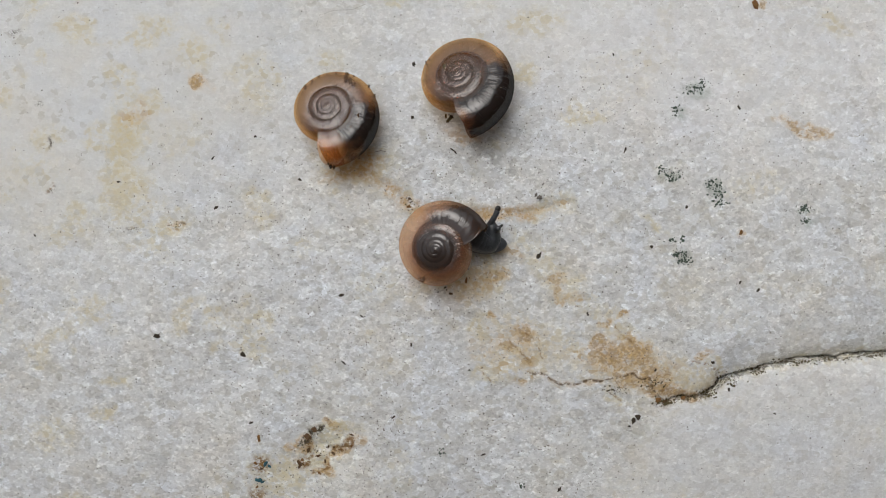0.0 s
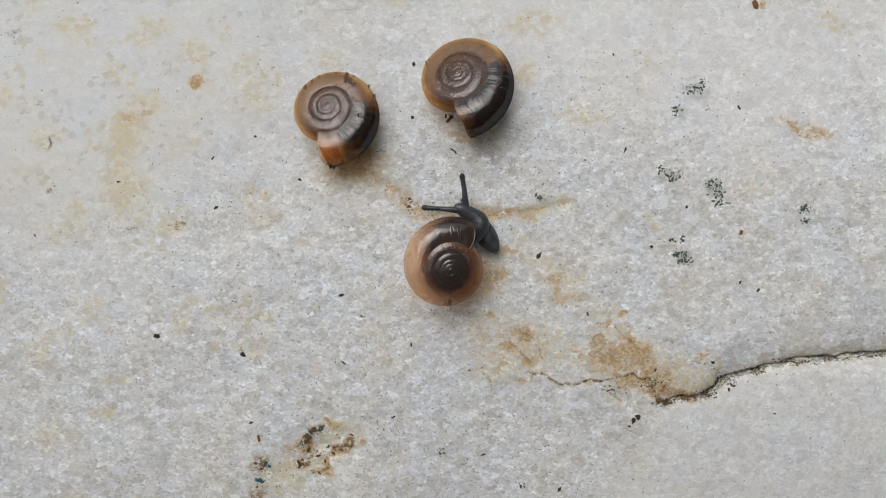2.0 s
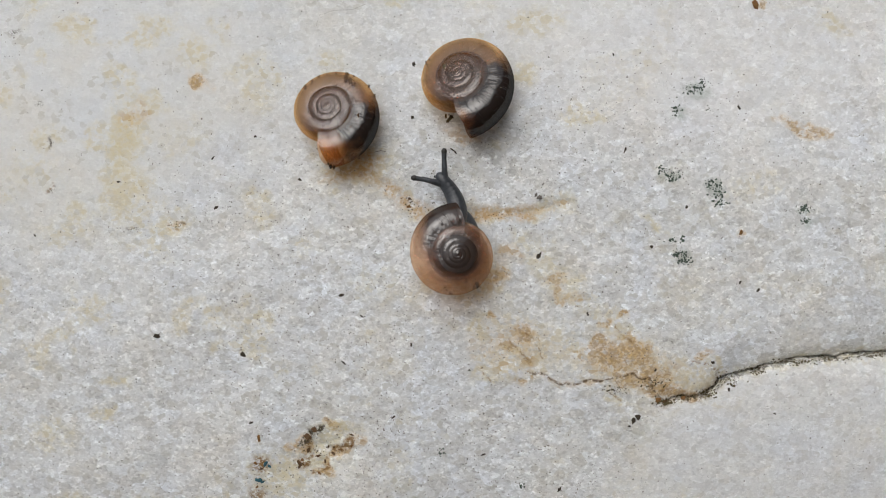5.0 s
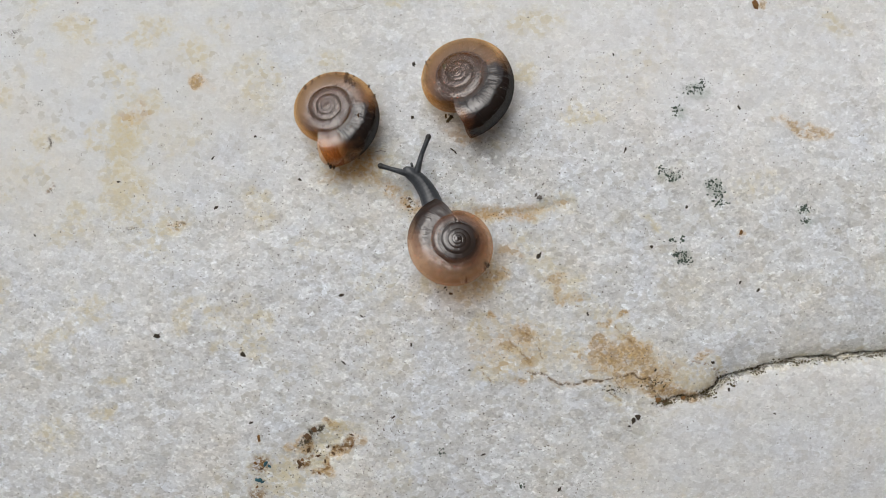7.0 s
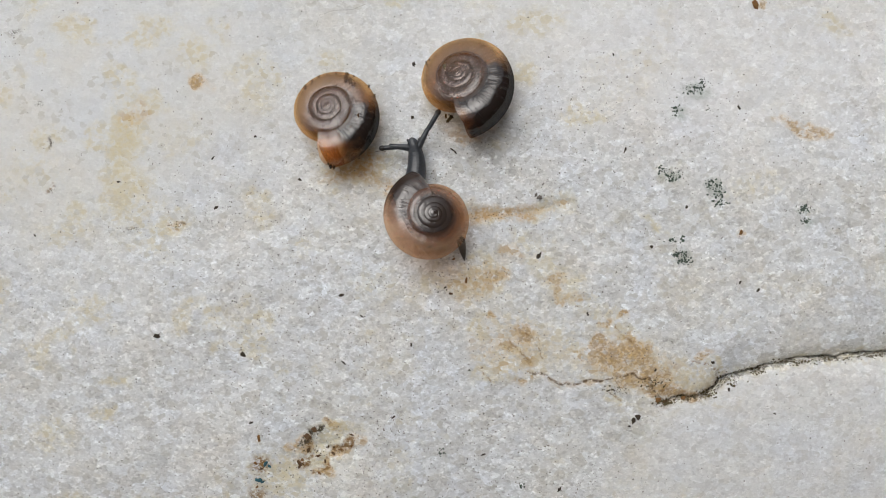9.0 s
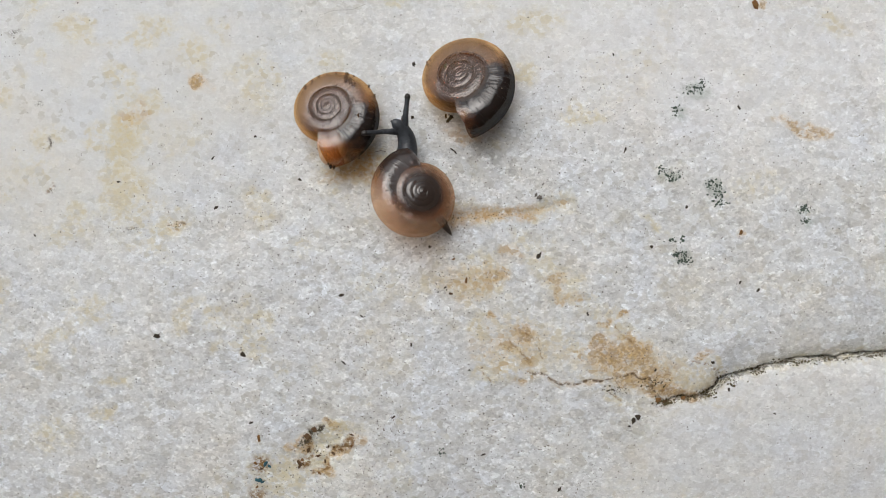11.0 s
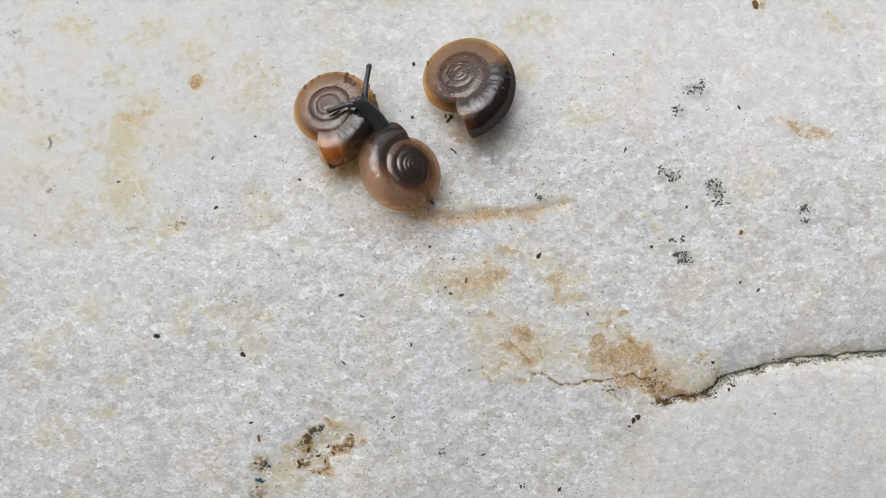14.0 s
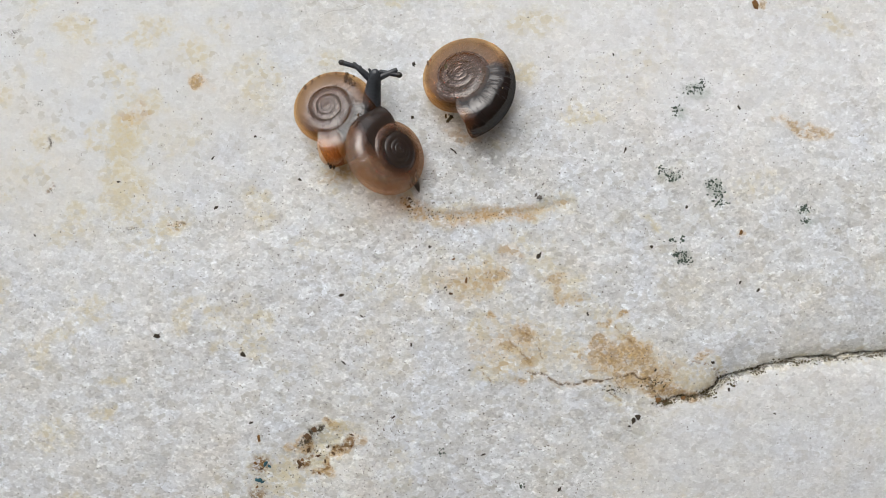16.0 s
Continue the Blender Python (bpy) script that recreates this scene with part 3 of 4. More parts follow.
def flesh_still(mouth):
    """Dark body behind the mouth of a withdrawn snail; the outer rim stays amber."""
    def f(back, F, turn, reach):
        b = np.degrees(back) + 11 * vnoise(turn * 14, F * 1.6, 71) + 6 * vnoise(turn * 40, F * 4, 72)
        body = smooth(mouth - 14, mouth + 20, b) * (1 - smooth(75, 150, b))
        top = 0.05 + 0.62 * smooth(0.45, 0.98, np.sin(F)) * (1 - 0.5 * smooth(math.pi, 4.5, F)) + 0.10 * vnoise(turn * 6, F * 1.5, 73)
        top = top * (1 - 0.6 * (1 - smooth(mouth - 10, mouth + 20, b)) * (1 - smooth(1.0, 1.9, F)))
        spire = 0.62 * (1 - smooth(0.42, 0.66, reach))
        return np.maximum(np.maximum(body * (0.97 - 0.20 * smooth(-0.1, -0.8, np.sin(F))), top), spire)
    return f


def flesh_crawling(back, F, turn, reach):
    """Empty pale last whorl, dark spire, and the neck showing behind the mouth."""
    b = np.degrees(back) + 5 * vnoise(turn * 20, F * 3, 75)
    inner = np.where(F < math.pi, smooth(0.3, 2.0, F), 0.0)
    end = 56 + 55 * inner
    neck = (1 - smooth(end - 42, end + 42, b)) * smooth(-0.5, 0.3, np.sin(F) + 0.1)
    q = reach + 0.02 * vnoise(turn * 9, F, 77)
    spire = 0.06 * smooth(150, 330, b) + 0.54 * (1 - smooth(0.44, 0.80, q)) * smooth(40, 190, b) + 0.52 * (1 - smooth(0.20, 0.56, q))
    pale = 0.07 + 0.06 * vnoise(turn * 5, F, 76)
    return np.maximum(np.maximum(neck, spire), pale)


def shell_point(size, height, back, F, grow=1.7, wide=0.40, tall=0.36):
    """A place on a shell's outside: degrees back from its mouth, angle round its whorl."""
    s = size * grow ** (-back / 360)
    r = s * (1 - wide) + wide * s * math.cos(F)
    a = radians(back)
    return Vector((r * math.cos(a), r * math.sin(a), height * (1 - s / size) + tall * s * math.sin(F)))


def stick_dirt(shell, size, height, rows, seed, **kw):
    for k, (back, F, reach, mat) in enumerate(rows):
        d = part("dirt", crumb_mesh("dirt", reach * PX, seed + k), mat, shell, "crumb of dirt stuck to the shell")
        d.matrix_local = Matrix.Translation(shell_point(size, height, back, F, **kw) * MM)


def crumb_mesh(name, size, seed, flat=0.6):
    bm = bmesh.new()
    bmesh.ops.create_icosphere(bm, subdivisions=2, radius=1.0)
    r = random.Random(seed)
    o = Vector((r.uniform(-9, 9), r.uniform(-9, 9), r.uniform(-9, 9)))
    sx, sy = r.uniform(0.9, 1.7), r.uniform(0.5, 0.9)
    for v in bm.verts:
        k = 1 + 0.9 * noise.noise(v.co * 1.7 + o) + 0.4 * noise.noise(v.co * 4 + o)
        v.co = Vector((v.co.x * k * sx, v.co.y * k * sy, v.co.z * k * flat)) * size * MM
    me = bpy.data.meshes.new(name)
    bm.to_mesh(me)
    bm.free()
    return me


def still_snail(label, size, centre, lean, rim, azimuth, seed, mouth, flesh, told):
    root = tagged(new("snail"), label, "snail", group="snails on the stone")
    c = at(*centre, rim)
    root.matrix_world = pose(c.x * MM, c.y * MM, 0)
    inv = root.matrix_world.inverted()
    me = build_shell("shell", size, 1.75 * size / 4.0, flesh_still(mouth), seed, lip=0.15 if mouth > 0 else 0.5)
    shell = part("shell", me, SHELL_BROWN, root, "glossy translucent brown coiled shell with fine growth lines")
    shell.matrix_local = inv @ axis_pose(c, (*lean, 1), azimuth)
    body = part("body", blob("body", 0.55 * size * 0.5, 0.36 * size, 0.30 * size, seed, 0.12), flesh, shell, told)
    body.matrix_local = pose(0.60 * size * MM, 0.10 * MM, -0.14 * MM, 0, 0, 90)
    return root, shell, body


left_snail, left_shell, left_body = still_snail(
    "withdrawn brown snail with a dark body showing through", 3.80, (588.6, 203.8), (-0.165, 0.322), 1.27, -90, 1, 30,
    MANTLE, "amber flesh withdrawn into the shell mouth")
right_snail, right_shell, right_body = still_snail(
    "larger withdrawn brown snail, dark flesh at its shell mouth", 4.05, (819.0, 149.4), (-0.283, 0.413), 1.58, -80, 2, -8,
    DARK_FLESH, "dark flesh bulging in the shell mouth")

stick_dirt(left_shell, 3.80, 1.6625, ((225, 0.25, 4.0, OLIVE), (160, 0.2, 3.5, OLIVE), (150, 0.2, 2.5, SOIL), (175, 0.25, 2.5, OLIVE), (140, 1.15, 5.0, BROWN),
           (150, 1.12, 5.0, BROWN), (131, 1.2, 4.0, BROWN), (70, 1.35, 3.0, BROWN), (118, 1.9, 2.5, BROWN), (200, 0.2, 3.0, OLIVE), (212, 0.1, 4.0, OLIVE), (110, 0.15, 2.5, OLIVE), (125, 0.1, 2.5, SOIL), (188, 0.1, 2.5, BROWN), (1, -0.1, 4.0, SOIL), (2, -0.6, 3.0, SOIL), (0, 0.2, 2.5, OLIVE)), 320)
stick_dirt(right_shell, 4.05, 1.772, ((230, 0.3, 3.5, OLIVE), (224, 0.45, 2.5, SOIL), (235, 0.3, 2.5, PALE_GRAIN), (57, 0.9, 3.0, PALE_GRAIN),
           (590, 1.5, 3.0, OLIVE), (80, 0.1, 2.0, SOIL)), 340)

# ---- the crawling snail: rows of time, then places on the plan grid
# shell: centre x, y, azimuth of the mouth, lean x, lean y, height of the rim plane
SHELL_ROWS = [
    (0, 781.2, 439.0, 25, -0.26, -0.09, 1.75), (0.5, 780.5, 443.7, 30, -0.17, -0.13, 1.75), (1, 782.5, 452.1, 38, -0.09, -0.15, 1.75),
    (1.5, 786.8, 465.2, 52, 0.10, -0.17, 1.75), (2, 791.8, 470.9, 59, 0.12, -0.16, 1.75), (2.5, 793.1, 473.4, 66, 0.20, -0.18, 1.75),
    (3, 794.9, 469.3, 66, 0.16, -0.23, 1.75), (3.5, 796.8, 464.9, 68, 0.18, -0.24, 1.75), (4.2, 799.7, 451.5, 79, 0.04, -0.10, 1.75),
    (6.3, 817.5, 447.4, 109, 0.15, 0.17, 1.75), (7, 804.4, 434.8, 114, 0.13, 0.25, 1.81), (7.5, 795.9, 416.4, 116, 0.14, 0.27, 1.81),
]
SHELL_ROWS += [
    (8, 783.7, 406.4, 116, 0.11, 0.25, 1.8), (8.5, 769.6, 397.3, 114, 0.13, 0.23, 1.76), (9.2, 759.7, 383.9, 112, 0.17, 0.19, 1.75),
    (11.3, 734.9, 344.2, 104, 0.297, 0.162, 1.75), (12, 736.4, 337.3, 104, 0.351, 0.198, 1.75), (12.5, 731.4, 330.8, 105, 0.369, 0.207, 1.75),
    (13, 721.5, 323.2, 105, 0.369, 0.207, 1.75), (13.5, 716.7, 313, 104, 0.441, 0.198, 1.75), (14, 712.6, 304.6, 104, 0.504, 0.234, 1.75),
    (14.5, 707.7, 295.5, 105, 0.594, 0.261, 1.75), (15.2, 696.9, 284.5, 105, 0.639, 0.243, 1.75), (16, 684.3, 275.7, 105, 0.72, 0.216, 1.77),
]
# head x, y, neck x, y, height of head
HEAD_ROWS = [
    (0.0, 871, 414, 864, 432, 1.0), (0.5, 865, 405, 865, 427, 1.1), (1.0, 857, 395, 852, 420, 1.2),
    (1.5, 845, 380, 855, 405, 1.3), (2.0, 825, 375, 848, 395, 1.4), (2.5, 812, 375, 838, 388, 1.4),
    (3.0, 812, 365, 828, 385, 1.4), (3.5, 813, 348, 828, 385, 1.3), (4.2, 815, 325, 830, 365, 1.1),
    (6.3, 745, 325, 770, 350, 1.1), (7.0, 733, 312, 755, 338, 1.1), (7.5, 727, 305, 745, 330, 1.1),
]
HEAD_ROWS += [
    (8.0, 722, 297, 740, 325, 1.1), (8.5, 718, 282, 735, 308, 1.1), (9.2, 737, 262, 737, 290, 1.2),
    (11.3, 705, 225, 718, 248, 2.0), (12.0, 668, 222, 697, 243, 2.95), (12.5, 665, 213, 690, 235, 3.2),
    (13.0, 657, 203, 680, 228, 3.4), (13.5, 648, 200, 673, 218, 3.5), (14.0, 645, 188, 665, 213, 3.4),
    (14.5, 634, 175, 655, 200, 3.3), (15.2, 632, 160, 645, 190, 3.1), (16.0, 662, 145, 658, 180, 2.7),
]
# one stalk: base x, y, bend x, y, tip x, y, height of tip over the head
LEFT_ROWS = [
    (0.0, 866, 400, 873, 388, 881, 370, 0.5), (0.5, 856, 390, 858, 372, 861, 353, 0.5), (1.0, 845, 375, 833, 364, 820, 352, 0.5),
    (1.5, 828, 372, 807, 364, 785, 355, 0.4), (2.0, 810, 372, 782, 370, 752, 368, 0.3), (2.5, 798, 372, 766, 372, 732, 372, 0.2),
    (3.0, 798, 360, 771, 359, 742, 358, 0.2), (3.5, 800, 344, 773, 346, 745, 346, 0.3), (4.2, 802, 325, 779, 319, 755, 315, 0.4),
    (6.3, 735, 322, 716, 317, 697, 314, 0.4), (7.0, 722, 308, 698, 301, 674, 294, 0.4), (7.5, 715, 297, 688, 294, 660, 291, 0.4),
]
LEFT_ROWS += [
    (8.0, 712, 288, 684, 286, 654, 288, 0.4), (8.5, 706, 277, 680, 280, 651, 290, 0.1), (9.2, 725, 257, 705, 254, 683, 254, 0.3),
    (11.3, 695, 230, 668, 231, 640, 234, 1.4), (12.0, 658, 225, 640, 230, 622, 235, 0.65), (12.5, 655, 213, 630, 217, 600, 225, 0.3),
    (13.0, 648, 203, 624, 208, 597, 217, 0.1), (13.5, 640, 203, 616, 206, 590, 217, 0.0), (14.0, 637, 184, 612, 186, 583, 196, 0.0),
    (14.5, 625, 172, 602, 174, 573, 183, 0.0), (15.2, 620, 155, 596, 156, 567, 162, 0.0), (16.0, 650, 135, 632, 119, 605, 111, 0.5),
]
RIGHT_ROWS = [
    (0.0, 880, 406, 880.5, 405.5, 881, 405, 0.5), (0.5, 868, 390, 874, 384, 881, 378, 0.4), (1.0, 861, 373, 864, 359, 867, 345, 0.5),
    (1.5, 845, 367, 843, 350, 841, 330, 0.5), (2.0, 824, 362, 822, 338, 818, 313, 0.5), (2.5, 810, 362, 804, 337, 797, 312, 0.4),
    (3.0, 806, 348, 805, 322, 804, 294, 0.4), (3.5, 811, 335, 803, 312, 794, 289, 0.4), (4.2, 808, 315, 804, 296, 800, 275, 0.4),
    (6.3, 752, 315, 757, 287, 764, 257, 0.4), (7.0, 738, 303, 746, 274, 758, 243, 0.4), (7.5, 731, 295, 739, 267, 750, 238, 0.4),
]
RIGHT_ROWS += [
    (8.0, 730, 282, 735, 255, 743, 225, 0.4), (8.5, 725, 267, 731, 238, 740, 207, 0.4), (9.2, 745, 255, 761, 228, 782, 197, 0.5),
    (11.3, 710, 215, 710, 193, 710, 168, 0.6), (12.0, 680, 212, 679, 185, 681, 155, 0.5), (12.5, 670, 205, 671, 180, 674, 153, 0.3),
    (13.0, 662, 195, 661, 167, 662, 135, 0.1), (13.5, 652, 190, 652, 160, 651, 127, 0.0), (14.0, 645, 175, 648, 148, 653, 119, 0.0),
    (14.5, 638, 165, 640, 140, 648, 115, 0.1), (15.2, 640, 150, 650, 128, 665, 105, 0.1), (16.0, 672, 137, 688, 130, 706, 133, 0.2),
]
# foot: middle x, y, azimuth of its long side; tail: tip x, y, azimuth in which it points
FOOT_ROWS = [
    (0.0, 858, 431, -3, 800, 470, -60), (0.5, 859, 431, -5, 802, 472, -60), (1.0, 862, 428, -18, 804, 475, -60),
    (1.5, 864, 418, -55, 806, 480, -60), (2.0, 858, 414, -57, 808, 482, -60), (2.5, 853, 412, -60, 810, 485, -60),
    (3.0, 849, 411, -64, 810, 485, -60), (3.5, 845, 408, -70, 812, 480, -60), (4.2, 838, 398, -74, 815, 470, -60),
    (6.3, 812, 425, -62, 845, 480, -60), (7.0, 800, 412, -60, 838, 470, -60), (7.5, 790, 400, -60, 832, 458, -60),
]
FOOT_ROWS += [
    (8.0, 778, 388, -58, 826, 452, -65), (8.5, 765, 372, -60, 815, 464, -95), (9.2, 755, 360, -65, 825, 458, -72),
    (11.3, 740, 325, -60, 797, 410, -52), (12.0, 738, 316, -58, 783, 388, -55), (12.5, 732, 308, -58, 776, 380, -55),
    (13.0, 724, 298, -58, 770, 374, -55), (13.5, 718, 290, -58, 771, 370, -60), (14.0, 712, 282, -58, 767, 364, -62),
    (14.5, 704, 272, -58, 762, 356, -62), (15.2, 698, 262, -60, 752, 349, -70), (16.0, 692, 255, -62, 742, 341, -72),
]
CRAWL_SIZE, CRAWL_TALL = 3.56, 1.90
SEGMENTS = 11


def build_crawler():
    snail = tagged(new("snail"), "crawling slate-black snail with a translucent pale shell", "snail", group="snails on the stone")
    p = {}
    p["shell"] = part("shell", build_shell("shell", CRAWL_SIZE, CRAWL_TALL, flesh_crawling, 5, grow=1.6, turns=4.6, shear=0.48, ribbed=0.2, fill=0.72, ring=0.8, striae=6.5, shoulder=(1.0, 0.98)), SHELL_PINK, snail,
                      "glossy translucent pinkish-brown coiled shell, dark at its spire")
    for k in range(SEGMENTS):
        s = k / (SEGMENTS - 1)
        r = 0.80 - 0.32 * s
        p["neck", k] = part("neck_fold", blob("neck_fold", 0.95, r, r * 0.85, k, 0.05, lump=3.0), SKIN, snail,
                            "dark wrinkled neck" if k == 0 else "")
    p["head"] = part("head", blob("head", 0.72, 0.50, 0.42, 40, 0.06, 0.15), SKIN, snail, "dark rounded head")
    for sgn in (-1, 1):
        f = part("lower_tentacle", tube("lower_tentacle", [(0, 0, 0), (0.18, 0, 0), (0.32, 0, 0), (0.38, 0, 0)], [0.11, 0.09, 0.09, 0.04]), SKIN, p["head"])
        f.matrix_local = pose(0.52 * MM, sgn * 0.27 * MM, -0.05 * MM, 0, 0, sgn * 30)
    for key in ("left", "right"):
        p[key, "base"] = part("tentacle_base", tube("tentacle_base", [(-0.25, 0, 0), (0, 0, 0), (0.6, 0, 0), (1.25, 0, 0), (1.32, 0, 0)],
                                                    [0.27, 0.26, 0.20, 0.165, 0.11]), SKIN, snail)
        up = part("tentacle", tube("tentacle", [(0.02, 0, 0), (-0.1, 0, 0), (-0.6, 0, 0), (-1.3, 0, 0), (-1.38, 0, 0)],
                                   [0.12, 0.175, 0.165, 0.17, 0.11]), SKIN, snail, "thin dark eye stalk")
        part("eye", blob("eye", 0.24, 0.20, 0.20, 3, 0.03), EYE_SKIN, up, "black rounded eye tip")
        p[key, "tip"] = up
    p["foot"] = part("foot", blob("foot", 1.55, 0.80, 0.58, 50, 0.03, 0.1, 16, 24), SKIN_PALE, snail, "smooth slate-grey foot")
    tail = tube("tail", [(-1.6, 0, 0.1), (-1.0, 0, 0.08), (-0.5, 0, 0.03), (-0.2, 0, -0.02), (0, 0, -0.05)], [0.32, 0.28, 0.19, 0.10, 0.02])
    p["tail"] = part("tail", tail, SKIN_TAIL, snail, "pointed grey tail")
    stick_dirt(p["shell"], CRAWL_SIZE, CRAWL_TALL, ((214, -0.35, 4.5, SOIL), (219, -0.2, 2.5, PALE_GRAIN), (208, -0.4, 3.0, BROWN),
               (340, 1.5, 1.8, SOIL), (31, 1.7, 1.5, SOIL)), 300, grow=1.6)
    return snail, p


crawler, crawler_parts = build_crawler()


def motions():
    roots, worlds = [], {k: [] for k in crawler_parts}
    tables = [np.array(rows) for rows in (SHELL_ROWS, HEAD_ROWS, LEFT_ROWS, RIGHT_ROWS, FOOT_ROWS)]
    moments = sorted({row[0] for row in SHELL_ROWS} | {4.7, 5.25, 5.8, 9.7, 10.2, 10.75})
    for now in moments:
        sh, he, le, ri, fo = ([float(np.interp(now, tab[:, 0], col)) for col in tab.T] for tab in tables)
        t, ax, ay, az, lx, ly, rim = sh
        c = at(ax, ay, rim)
        w = {"shell": axis_pose(c, (lx, ly, 1), az)}
        root = pose(c.x * MM, c.y * MM, 0, 0, 0, az)
        # neck: from under the shell's mouth to the head
        head, neck = at(he[1], he[2], he[5]), at(he[3], he[4], 0.35 * 0.9 + 0.65 * he[5])
        start = (w["shell"] @ (Vector((0.60 * CRAWL_SIZE, 0.7, -0.1)) * MM)) / MM
        start = start.lerp(neck + (neck - head) * 0.8, 0.5)

        def curve(s):
            return start * (1 - s) ** 2 + (neck * 2 - (start + head) * 0.5) * 2 * s * (1 - s) + head * s ** 2
        for k in range(SEGMENTS):
            s = k / (SEGMENTS - 1)
            d = curve(s + 0.02) - curve(s - 0.02)
            w["neck", k] = Matrix.Translation(curve(s) * MM) @ d.to_track_quat("X", "Z").to_matrix().to_4x4()
        d = head - neck
        w["head"] = Matrix.Translation(head * MM) @ d.to_track_quat("X", "Z").to_matrix().to_4x4()
        for key, row in (("left", le), ("right", ri)):
            b, m, e = at(row[1], row[2], he[5] + 0.1), at(row[3], row[4], he[5] + 0.1 + 0.6 * row[7]), at(row[5], row[6], he[5] + 0.1 + row[7])
            w[key, "base"] = Matrix.Translation(b * MM) @ (m - b).to_track_quat("X", "Z").to_matrix().to_4x4()
            w[key, "tip"] = Matrix.Translation(e * MM) @ (e - m).to_track_quat("X", "Z").to_matrix().to_4x4()
        p = at(fo[1], fo[2], 0.55)
        w["foot"] = pose(p.x * MM, p.y * MM, p.z * MM, 0, 0, fo[3])
        p = at(fo[4], fo[5], 0.25)
        w["tail"] = pose(p.x * MM, p.y * MM, p.z * MM, 0, 0, fo[6])
        roots.append((t, root))
        inv = root.inverted()
        for k in worlds:
            worlds[k].append((t, inv @ w[k]))
    walk(crawler, roots)
    for k, ob in crawler_parts.items():
        walk(ob, worlds[k])
    # the larger withdrawn snail shifts a hair's breadth
    m = right_snail.matrix_world.copy()
    n = Matrix.Translation((2.6 * PX * MM, 0, 0)) @ m
    walk(right_snail, [(0, m), (8.3, m), (13.2, n), (16, n)])
    b = right_body.matrix_local.copy()
    out = b.copy()
    out.translation += Vector((0.05, -0.50, -0.05)) * MM
    walk(right_body, [(0, b), (4, b), (6.5, b.lerp(out, 0.5)), (9, b.lerp(out, 0.55)), (12, out), (16, out)])


# ---- loose bits on the stone
def lay(name, px, py, size, mat, seed, label, category, group):
    p = on_stone(px, py)
    z = float(stone_height(p.x, p.y))
    me = crumb_mesh(name, size * PX, seed, 0.4)
    me.materials.append(mat)
    ob = tagged(new(name, me), label, category, group)
    ob.matrix_world = pose(p.x * MM, p.y * MM, (z + 0.15 * size * PX) * MM, 0, 0, (seed * 47) % 360)
    return ob


SPECKS = [(278, 595, 5.5), (382, 368, 3.5), (732, 114, 4), (430, 628, 4), (604, 523, 4.5), (954, 453, 4), (1040, 556, 3.5), (1153, 437, 3.5),
          (855, 805, 3), (990, 866, 4), (760, 437, 2.5), (530, 318, 3), (788, 509, 3), (1106, 266, 3),
          (1308, 191, 3), (1262, 642, 3), (1342, 514, 3), (1215, 367, 2.5), (61, 417, 2.5), (210, 322, 2.5), (697, 738, 2.5), (728, 610, 3)]
SPECKS_MORE = [(608, 642, 2.5), (452, 242, 2.5), (377, 280, 2.5), (730, 208, 3),
               (640, 560, 2.5), (830, 655, 2.5), (1160, 655, 3), (1290, 690, 3), (1370, 732, 2), (445, 748, 3), (1310, 500, 2.2), (1085, 98, 2)]


def scatter_bits():
    for k, (px, py, s) in enumerate(SPECKS + SPECKS_MORE):
        lay("soil_crumb", px, py, s, SOIL, k, "tiny dark crumb of soil on the marble", "crumb", "soil crumbs")
    for k, (px, py, s) in enumerate(((1121, 745, 5), (1129, 738, 4.5), (1114, 755, 2.2), (795, 212, 5), (789, 206, 3.5), (799, 207, 3), (954, 350, 4), (948, 345, 2.5), (556, 761, 6), (545, 774, 6), (563, 808, 3), (546, 797, 4), (530, 821, 4), (622, 770, 3), (590, 793, 2.5), (580, 793, 2.5))):
        lay("dirt_clod", px, py, s, (SOIL, SOIL, SOIL, OLIVE, OLIVE, SOIL, GRIT, GRIT)[k] if k < 8 else BROWN, 90 + k, "dark clod of dirt in a hollow of the marble", "crumb", "dirt clods")
    for k, (px, py, s) in enumerate(((798, 520, 2.6), (803, 459, 2.6), (825, 496, 3.2), (590, 805, 3), (602, 797, 3), (622, 790, 2.5), (575, 818, 2.5), (565, 838, 3), (535, 815, 3), (530, 826, 2.5), (458, 776, 5),
                                     (452, 820, 3), (462, 830, 3), (455, 862, 3), (1337, 8, 6), (725, 352, 4), (723, 366, 4), (1312, 411, 4), (1178, 712, 6), (1165, 708, 5), (1210, 706, 5))):
        lay("rusty_crumb", px, py, s, RUSTY if k % 3 else BROWN, 130 + k, "rust-brown crumb of soil on the stained marble", "crumb", "rusty crumbs")
    for k, (px, py, s) in enumerate(((470, 821, 5), (476, 825, 3.5), (459, 850, 4.5), (465, 853, 3))):
        lay("teal_grain", px, py, s, TEAL, 170 + k, "teal-blue grain on the stained marble", "crumb", "teal grains")


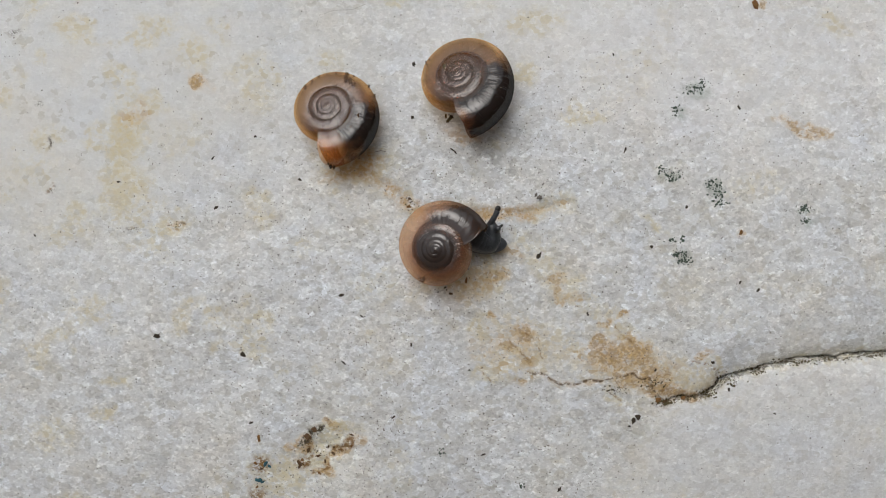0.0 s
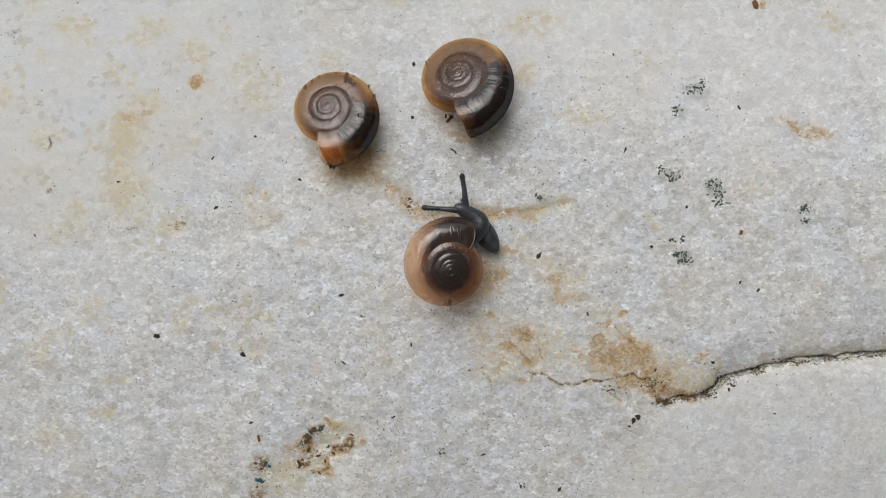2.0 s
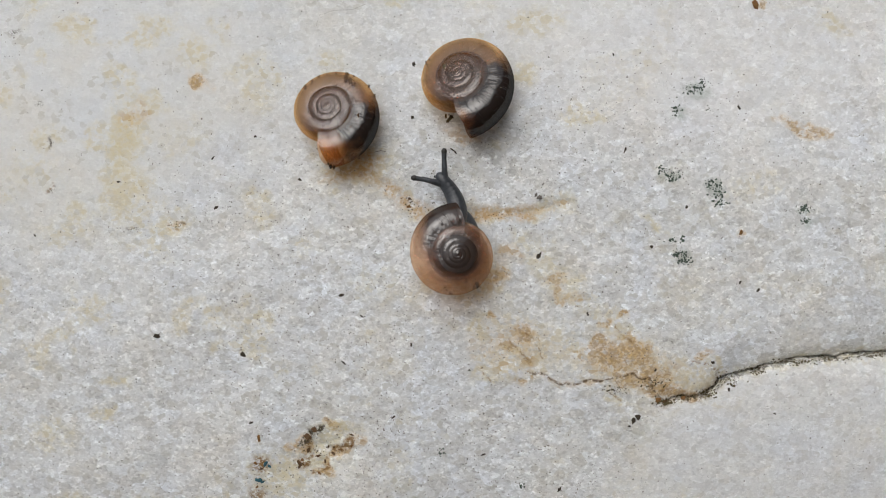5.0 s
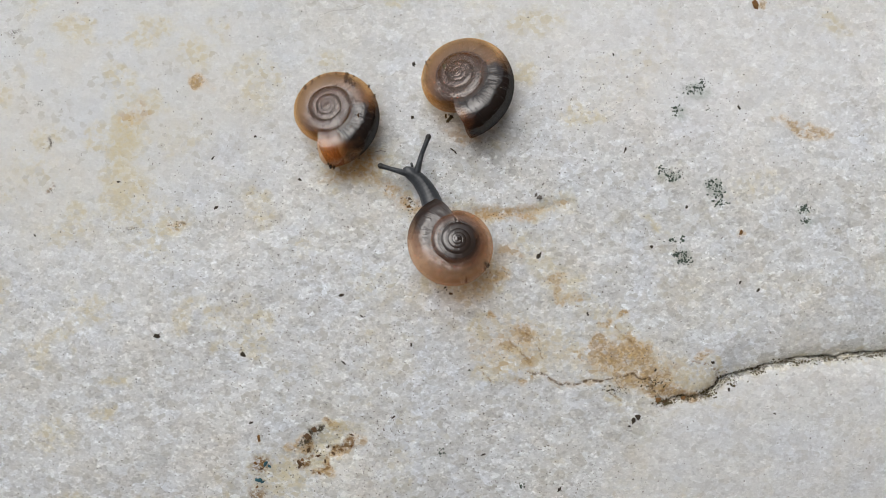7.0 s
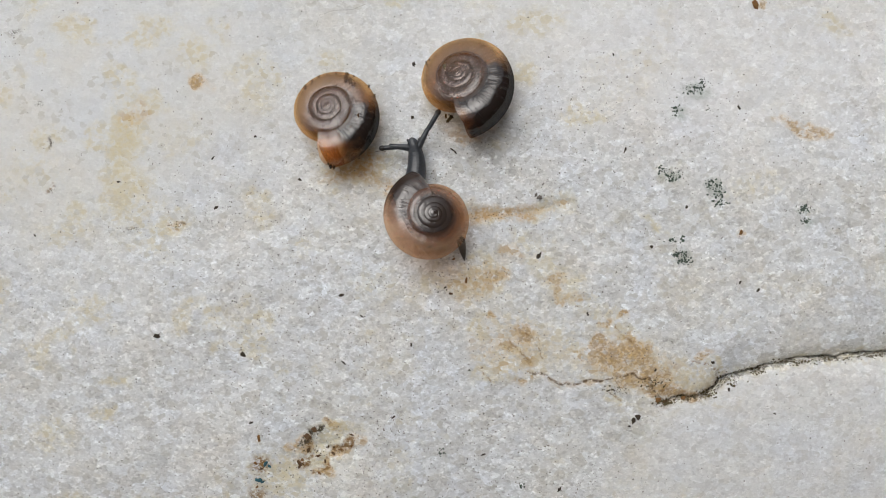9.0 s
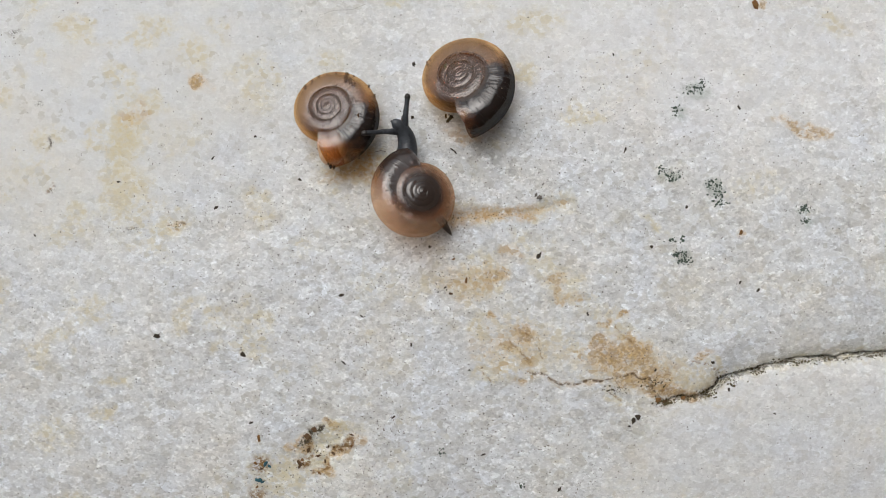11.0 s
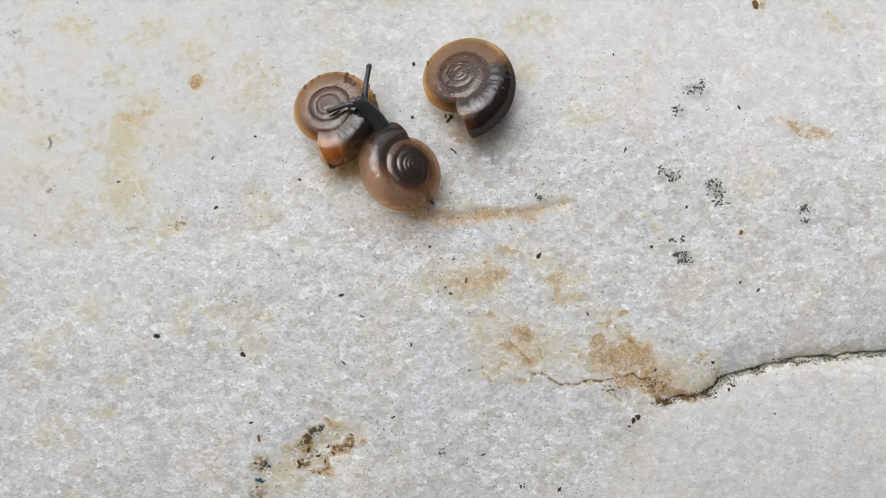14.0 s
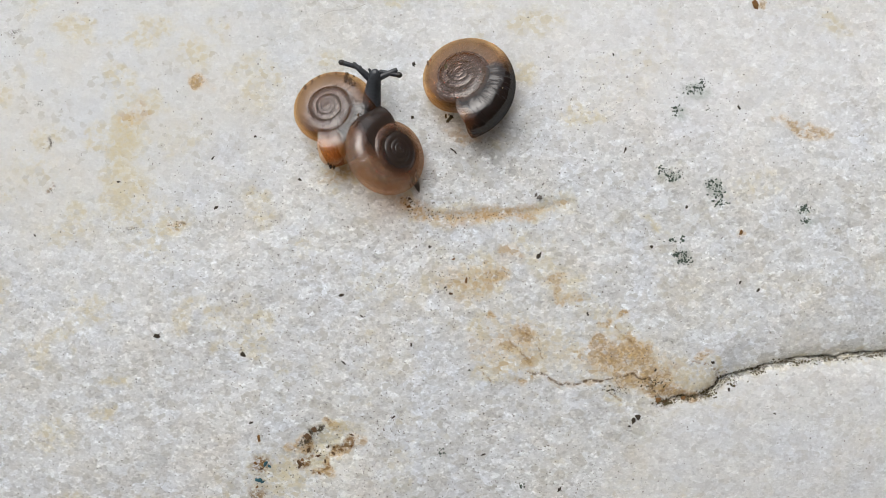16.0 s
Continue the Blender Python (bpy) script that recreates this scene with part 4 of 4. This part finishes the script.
def flakes(name, spots, mat, label, category, sizes, seed, flat=0.35):
    """Many small flakes lying on the stone, as one mesh. spots: x, y in mm."""
    r = random.Random(seed)
    v, f = [], []
    spots = spots * (1 - stone_swell(spots[:, :1], spots[:, 1:]) / EYE)
    z = stone_height(spots[:, 0], spots[:, 1])
    for (x, y), h in zip(spots, z):
        s = (sizes[0] + (sizes[1] - sizes[0]) * r.random() ** 2) * PX
        turn, long = r.uniform(0, 6.3), r.uniform(0.5, 1.0)
        o = len(v)
        n = 6
        for ring, (k, up) in enumerate(((1.0, -0.1), (0.75, flat))):
            for j in range(n):
                a = 2 * math.pi * j / n
                q = k * s * r.uniform(0.65, 1.2)
                lx, ly = q * math.cos(a), q * long * math.sin(a)
                v.append((x + lx * math.cos(turn) - ly * math.sin(turn), y + lx * math.sin(turn) + ly * math.cos(turn), h + up * s))
        f.append(tuple(o + n + j for j in range(n)))
        f.extend((o + j, o + (j + 1) % n, o + n + (j + 1) % n, o + n + j) for j in range(n))
    me = mesh_of(name, v, f, flat=True)
    me.materials.append(mat)
    return tagged(new(name, me), label, category, kind="stuff")


def patch(centres, count, seed):
    r = np.random.RandomState(seed)
    out = []
    for px, py, rx, ry, share in centres:
        k = max(2, int(count * share))
        a = r.normal(0, 0.5, (k, 2))
        out.append(np.stack([(px + a[:, 0] * rx - 784) * PX, (441 - py - a[:, 1] * ry) * PX], -1))
    return np.concatenate(out)


def lay_algae():
    tag = ("dark green algae flecks on the white marble", "algae")
    for k, centres in enumerate((
            [(1232, 158, 26, 16, 1.0), (1243, 146, 6, 8, 0.3), (1196, 196, 12, 12, 0.5), (1253, 193, 6, 8, 0.2)],
            [(1188, 312, 22, 12, 1.0), (1172, 300, 14, 6, 0.3)],
            [(1262, 326, 16, 10, 0.7), (1272, 342, 14, 14, 0.7), (1276, 360, 14, 8, 0.5)],
            [(1424, 370, 14, 7, 0.9), (1426, 392, 10, 6, 0.5)],
            [(1200, 450, 16, 8, 0.8), (1210, 461, 16, 8, 0.9), (1189, 426, 8, 5, 0.4), (1206, 424, 4, 8, 0.2)],
            [(922, 858, 8, 8, 0.4), (780, 800, 8, 8, 0.25)])):
        flakes("algae", patch(centres, 75, 70 + k), ALGA, *tag, (0.5, 3.0), 70 + k)


def lay_grit():
    r = np.random.RandomState(9)
    c = np.stack([r.uniform(-31.5, 31.5, 22000), r.uniform(-17.8, 17.8, 22000)], -1)
    px, py = c[:, 0] / PX + 784, 441 - c[:, 1] / PX
    dens = 0.05 + 0.42 * np.exp(-((px - 720) / 330.0) ** 2) * smooth(180, 420, py) + 0.25 * np.exp(-((px - 1040) / 160) ** 2 - ((py - 250) / 120) ** 2)
    dens = dens * (0.5 + 0.9 * smooth(-0.2, 0.5, fbm(c[:, 0], c[:, 1], 4.0, 77)))
    keep = c[r.uniform(0, 1, len(c)) < 1.5 * dens]
    flakes("fine_grit", keep, GRIT, "fine dark grit scattered over the marble", "grit", (0.55, 1.9), 12)
    side = patch([(1178, 712, 16, 6, 0.6), (1180, 713, 8, 5, 0.5), (1210, 705, 30, 6, 0.6), (1255, 698, 16, 8, 0.6), (1250, 697, 8, 4, 0.5), (1290, 672, 22, 10, 0.7), (1335, 658, 26, 8, 0.6),
                  (1410, 642, 40, 5, 0.7), (1480, 636, 40, 5, 0.6), (1545, 630, 30, 5, 0.5), (1090, 692, 26, 8, 0.4), (1160, 680, 30, 10, 0.4)], 130, 5)
    flakes("crack_dirt", side, OLIVE, "olive-brown dirt gathered along the crack", "dirt", (0.6, 2.8), 15)
    led = patch([(725, 365, 10, 14, 0.5), (760, 378, 24, 8, 0.5), (800, 388, 34, 8, 0.6), (890, 382, 50, 8, 0.6), (955, 350, 8, 5, 0.3), (775, 312, 30, 8, 0.4),
                 (560, 790, 45, 40, 0.9), (500, 840, 60, 35, 0.9), (310, 398, 14, 8, 0.3), (238, 405, 10, 5, 0.2)], 40, 6)
    flakes("ledge_dirt", led, OLIVE, "dark dirt flecks along the stained ledge", "dirt", (0.7, 1.9), 16)


def lay_fibres():
    for k, pts in enumerate(([(560, 48), (566, 28), (590, 20), (625, 18), (648, 8)], [(797, 263), (804, 268), (808, 273)], [(664, 269), (674, 267), (683, 269)])):
        place = []
        for px, py in pts:
            p = on_stone(px, py)
            place.append((p.x, p.y, float(stone_height(p.x, p.y)) + 0.05))
        r = (0.007, 0.05, 0.02)[k]
        me = tube("fibre", place, [r] * len(place), 6)
        me.materials.append(SOIL if k == 1 else FIBRE)
        tagged(new("fibre", me), "fine dark hair lying on the marble" if k == 0 else "short dark plant fibre on the marble", "fibre")


scatter_bits()
lay_algae()
lay_grit()
lay_fibres()

motions()
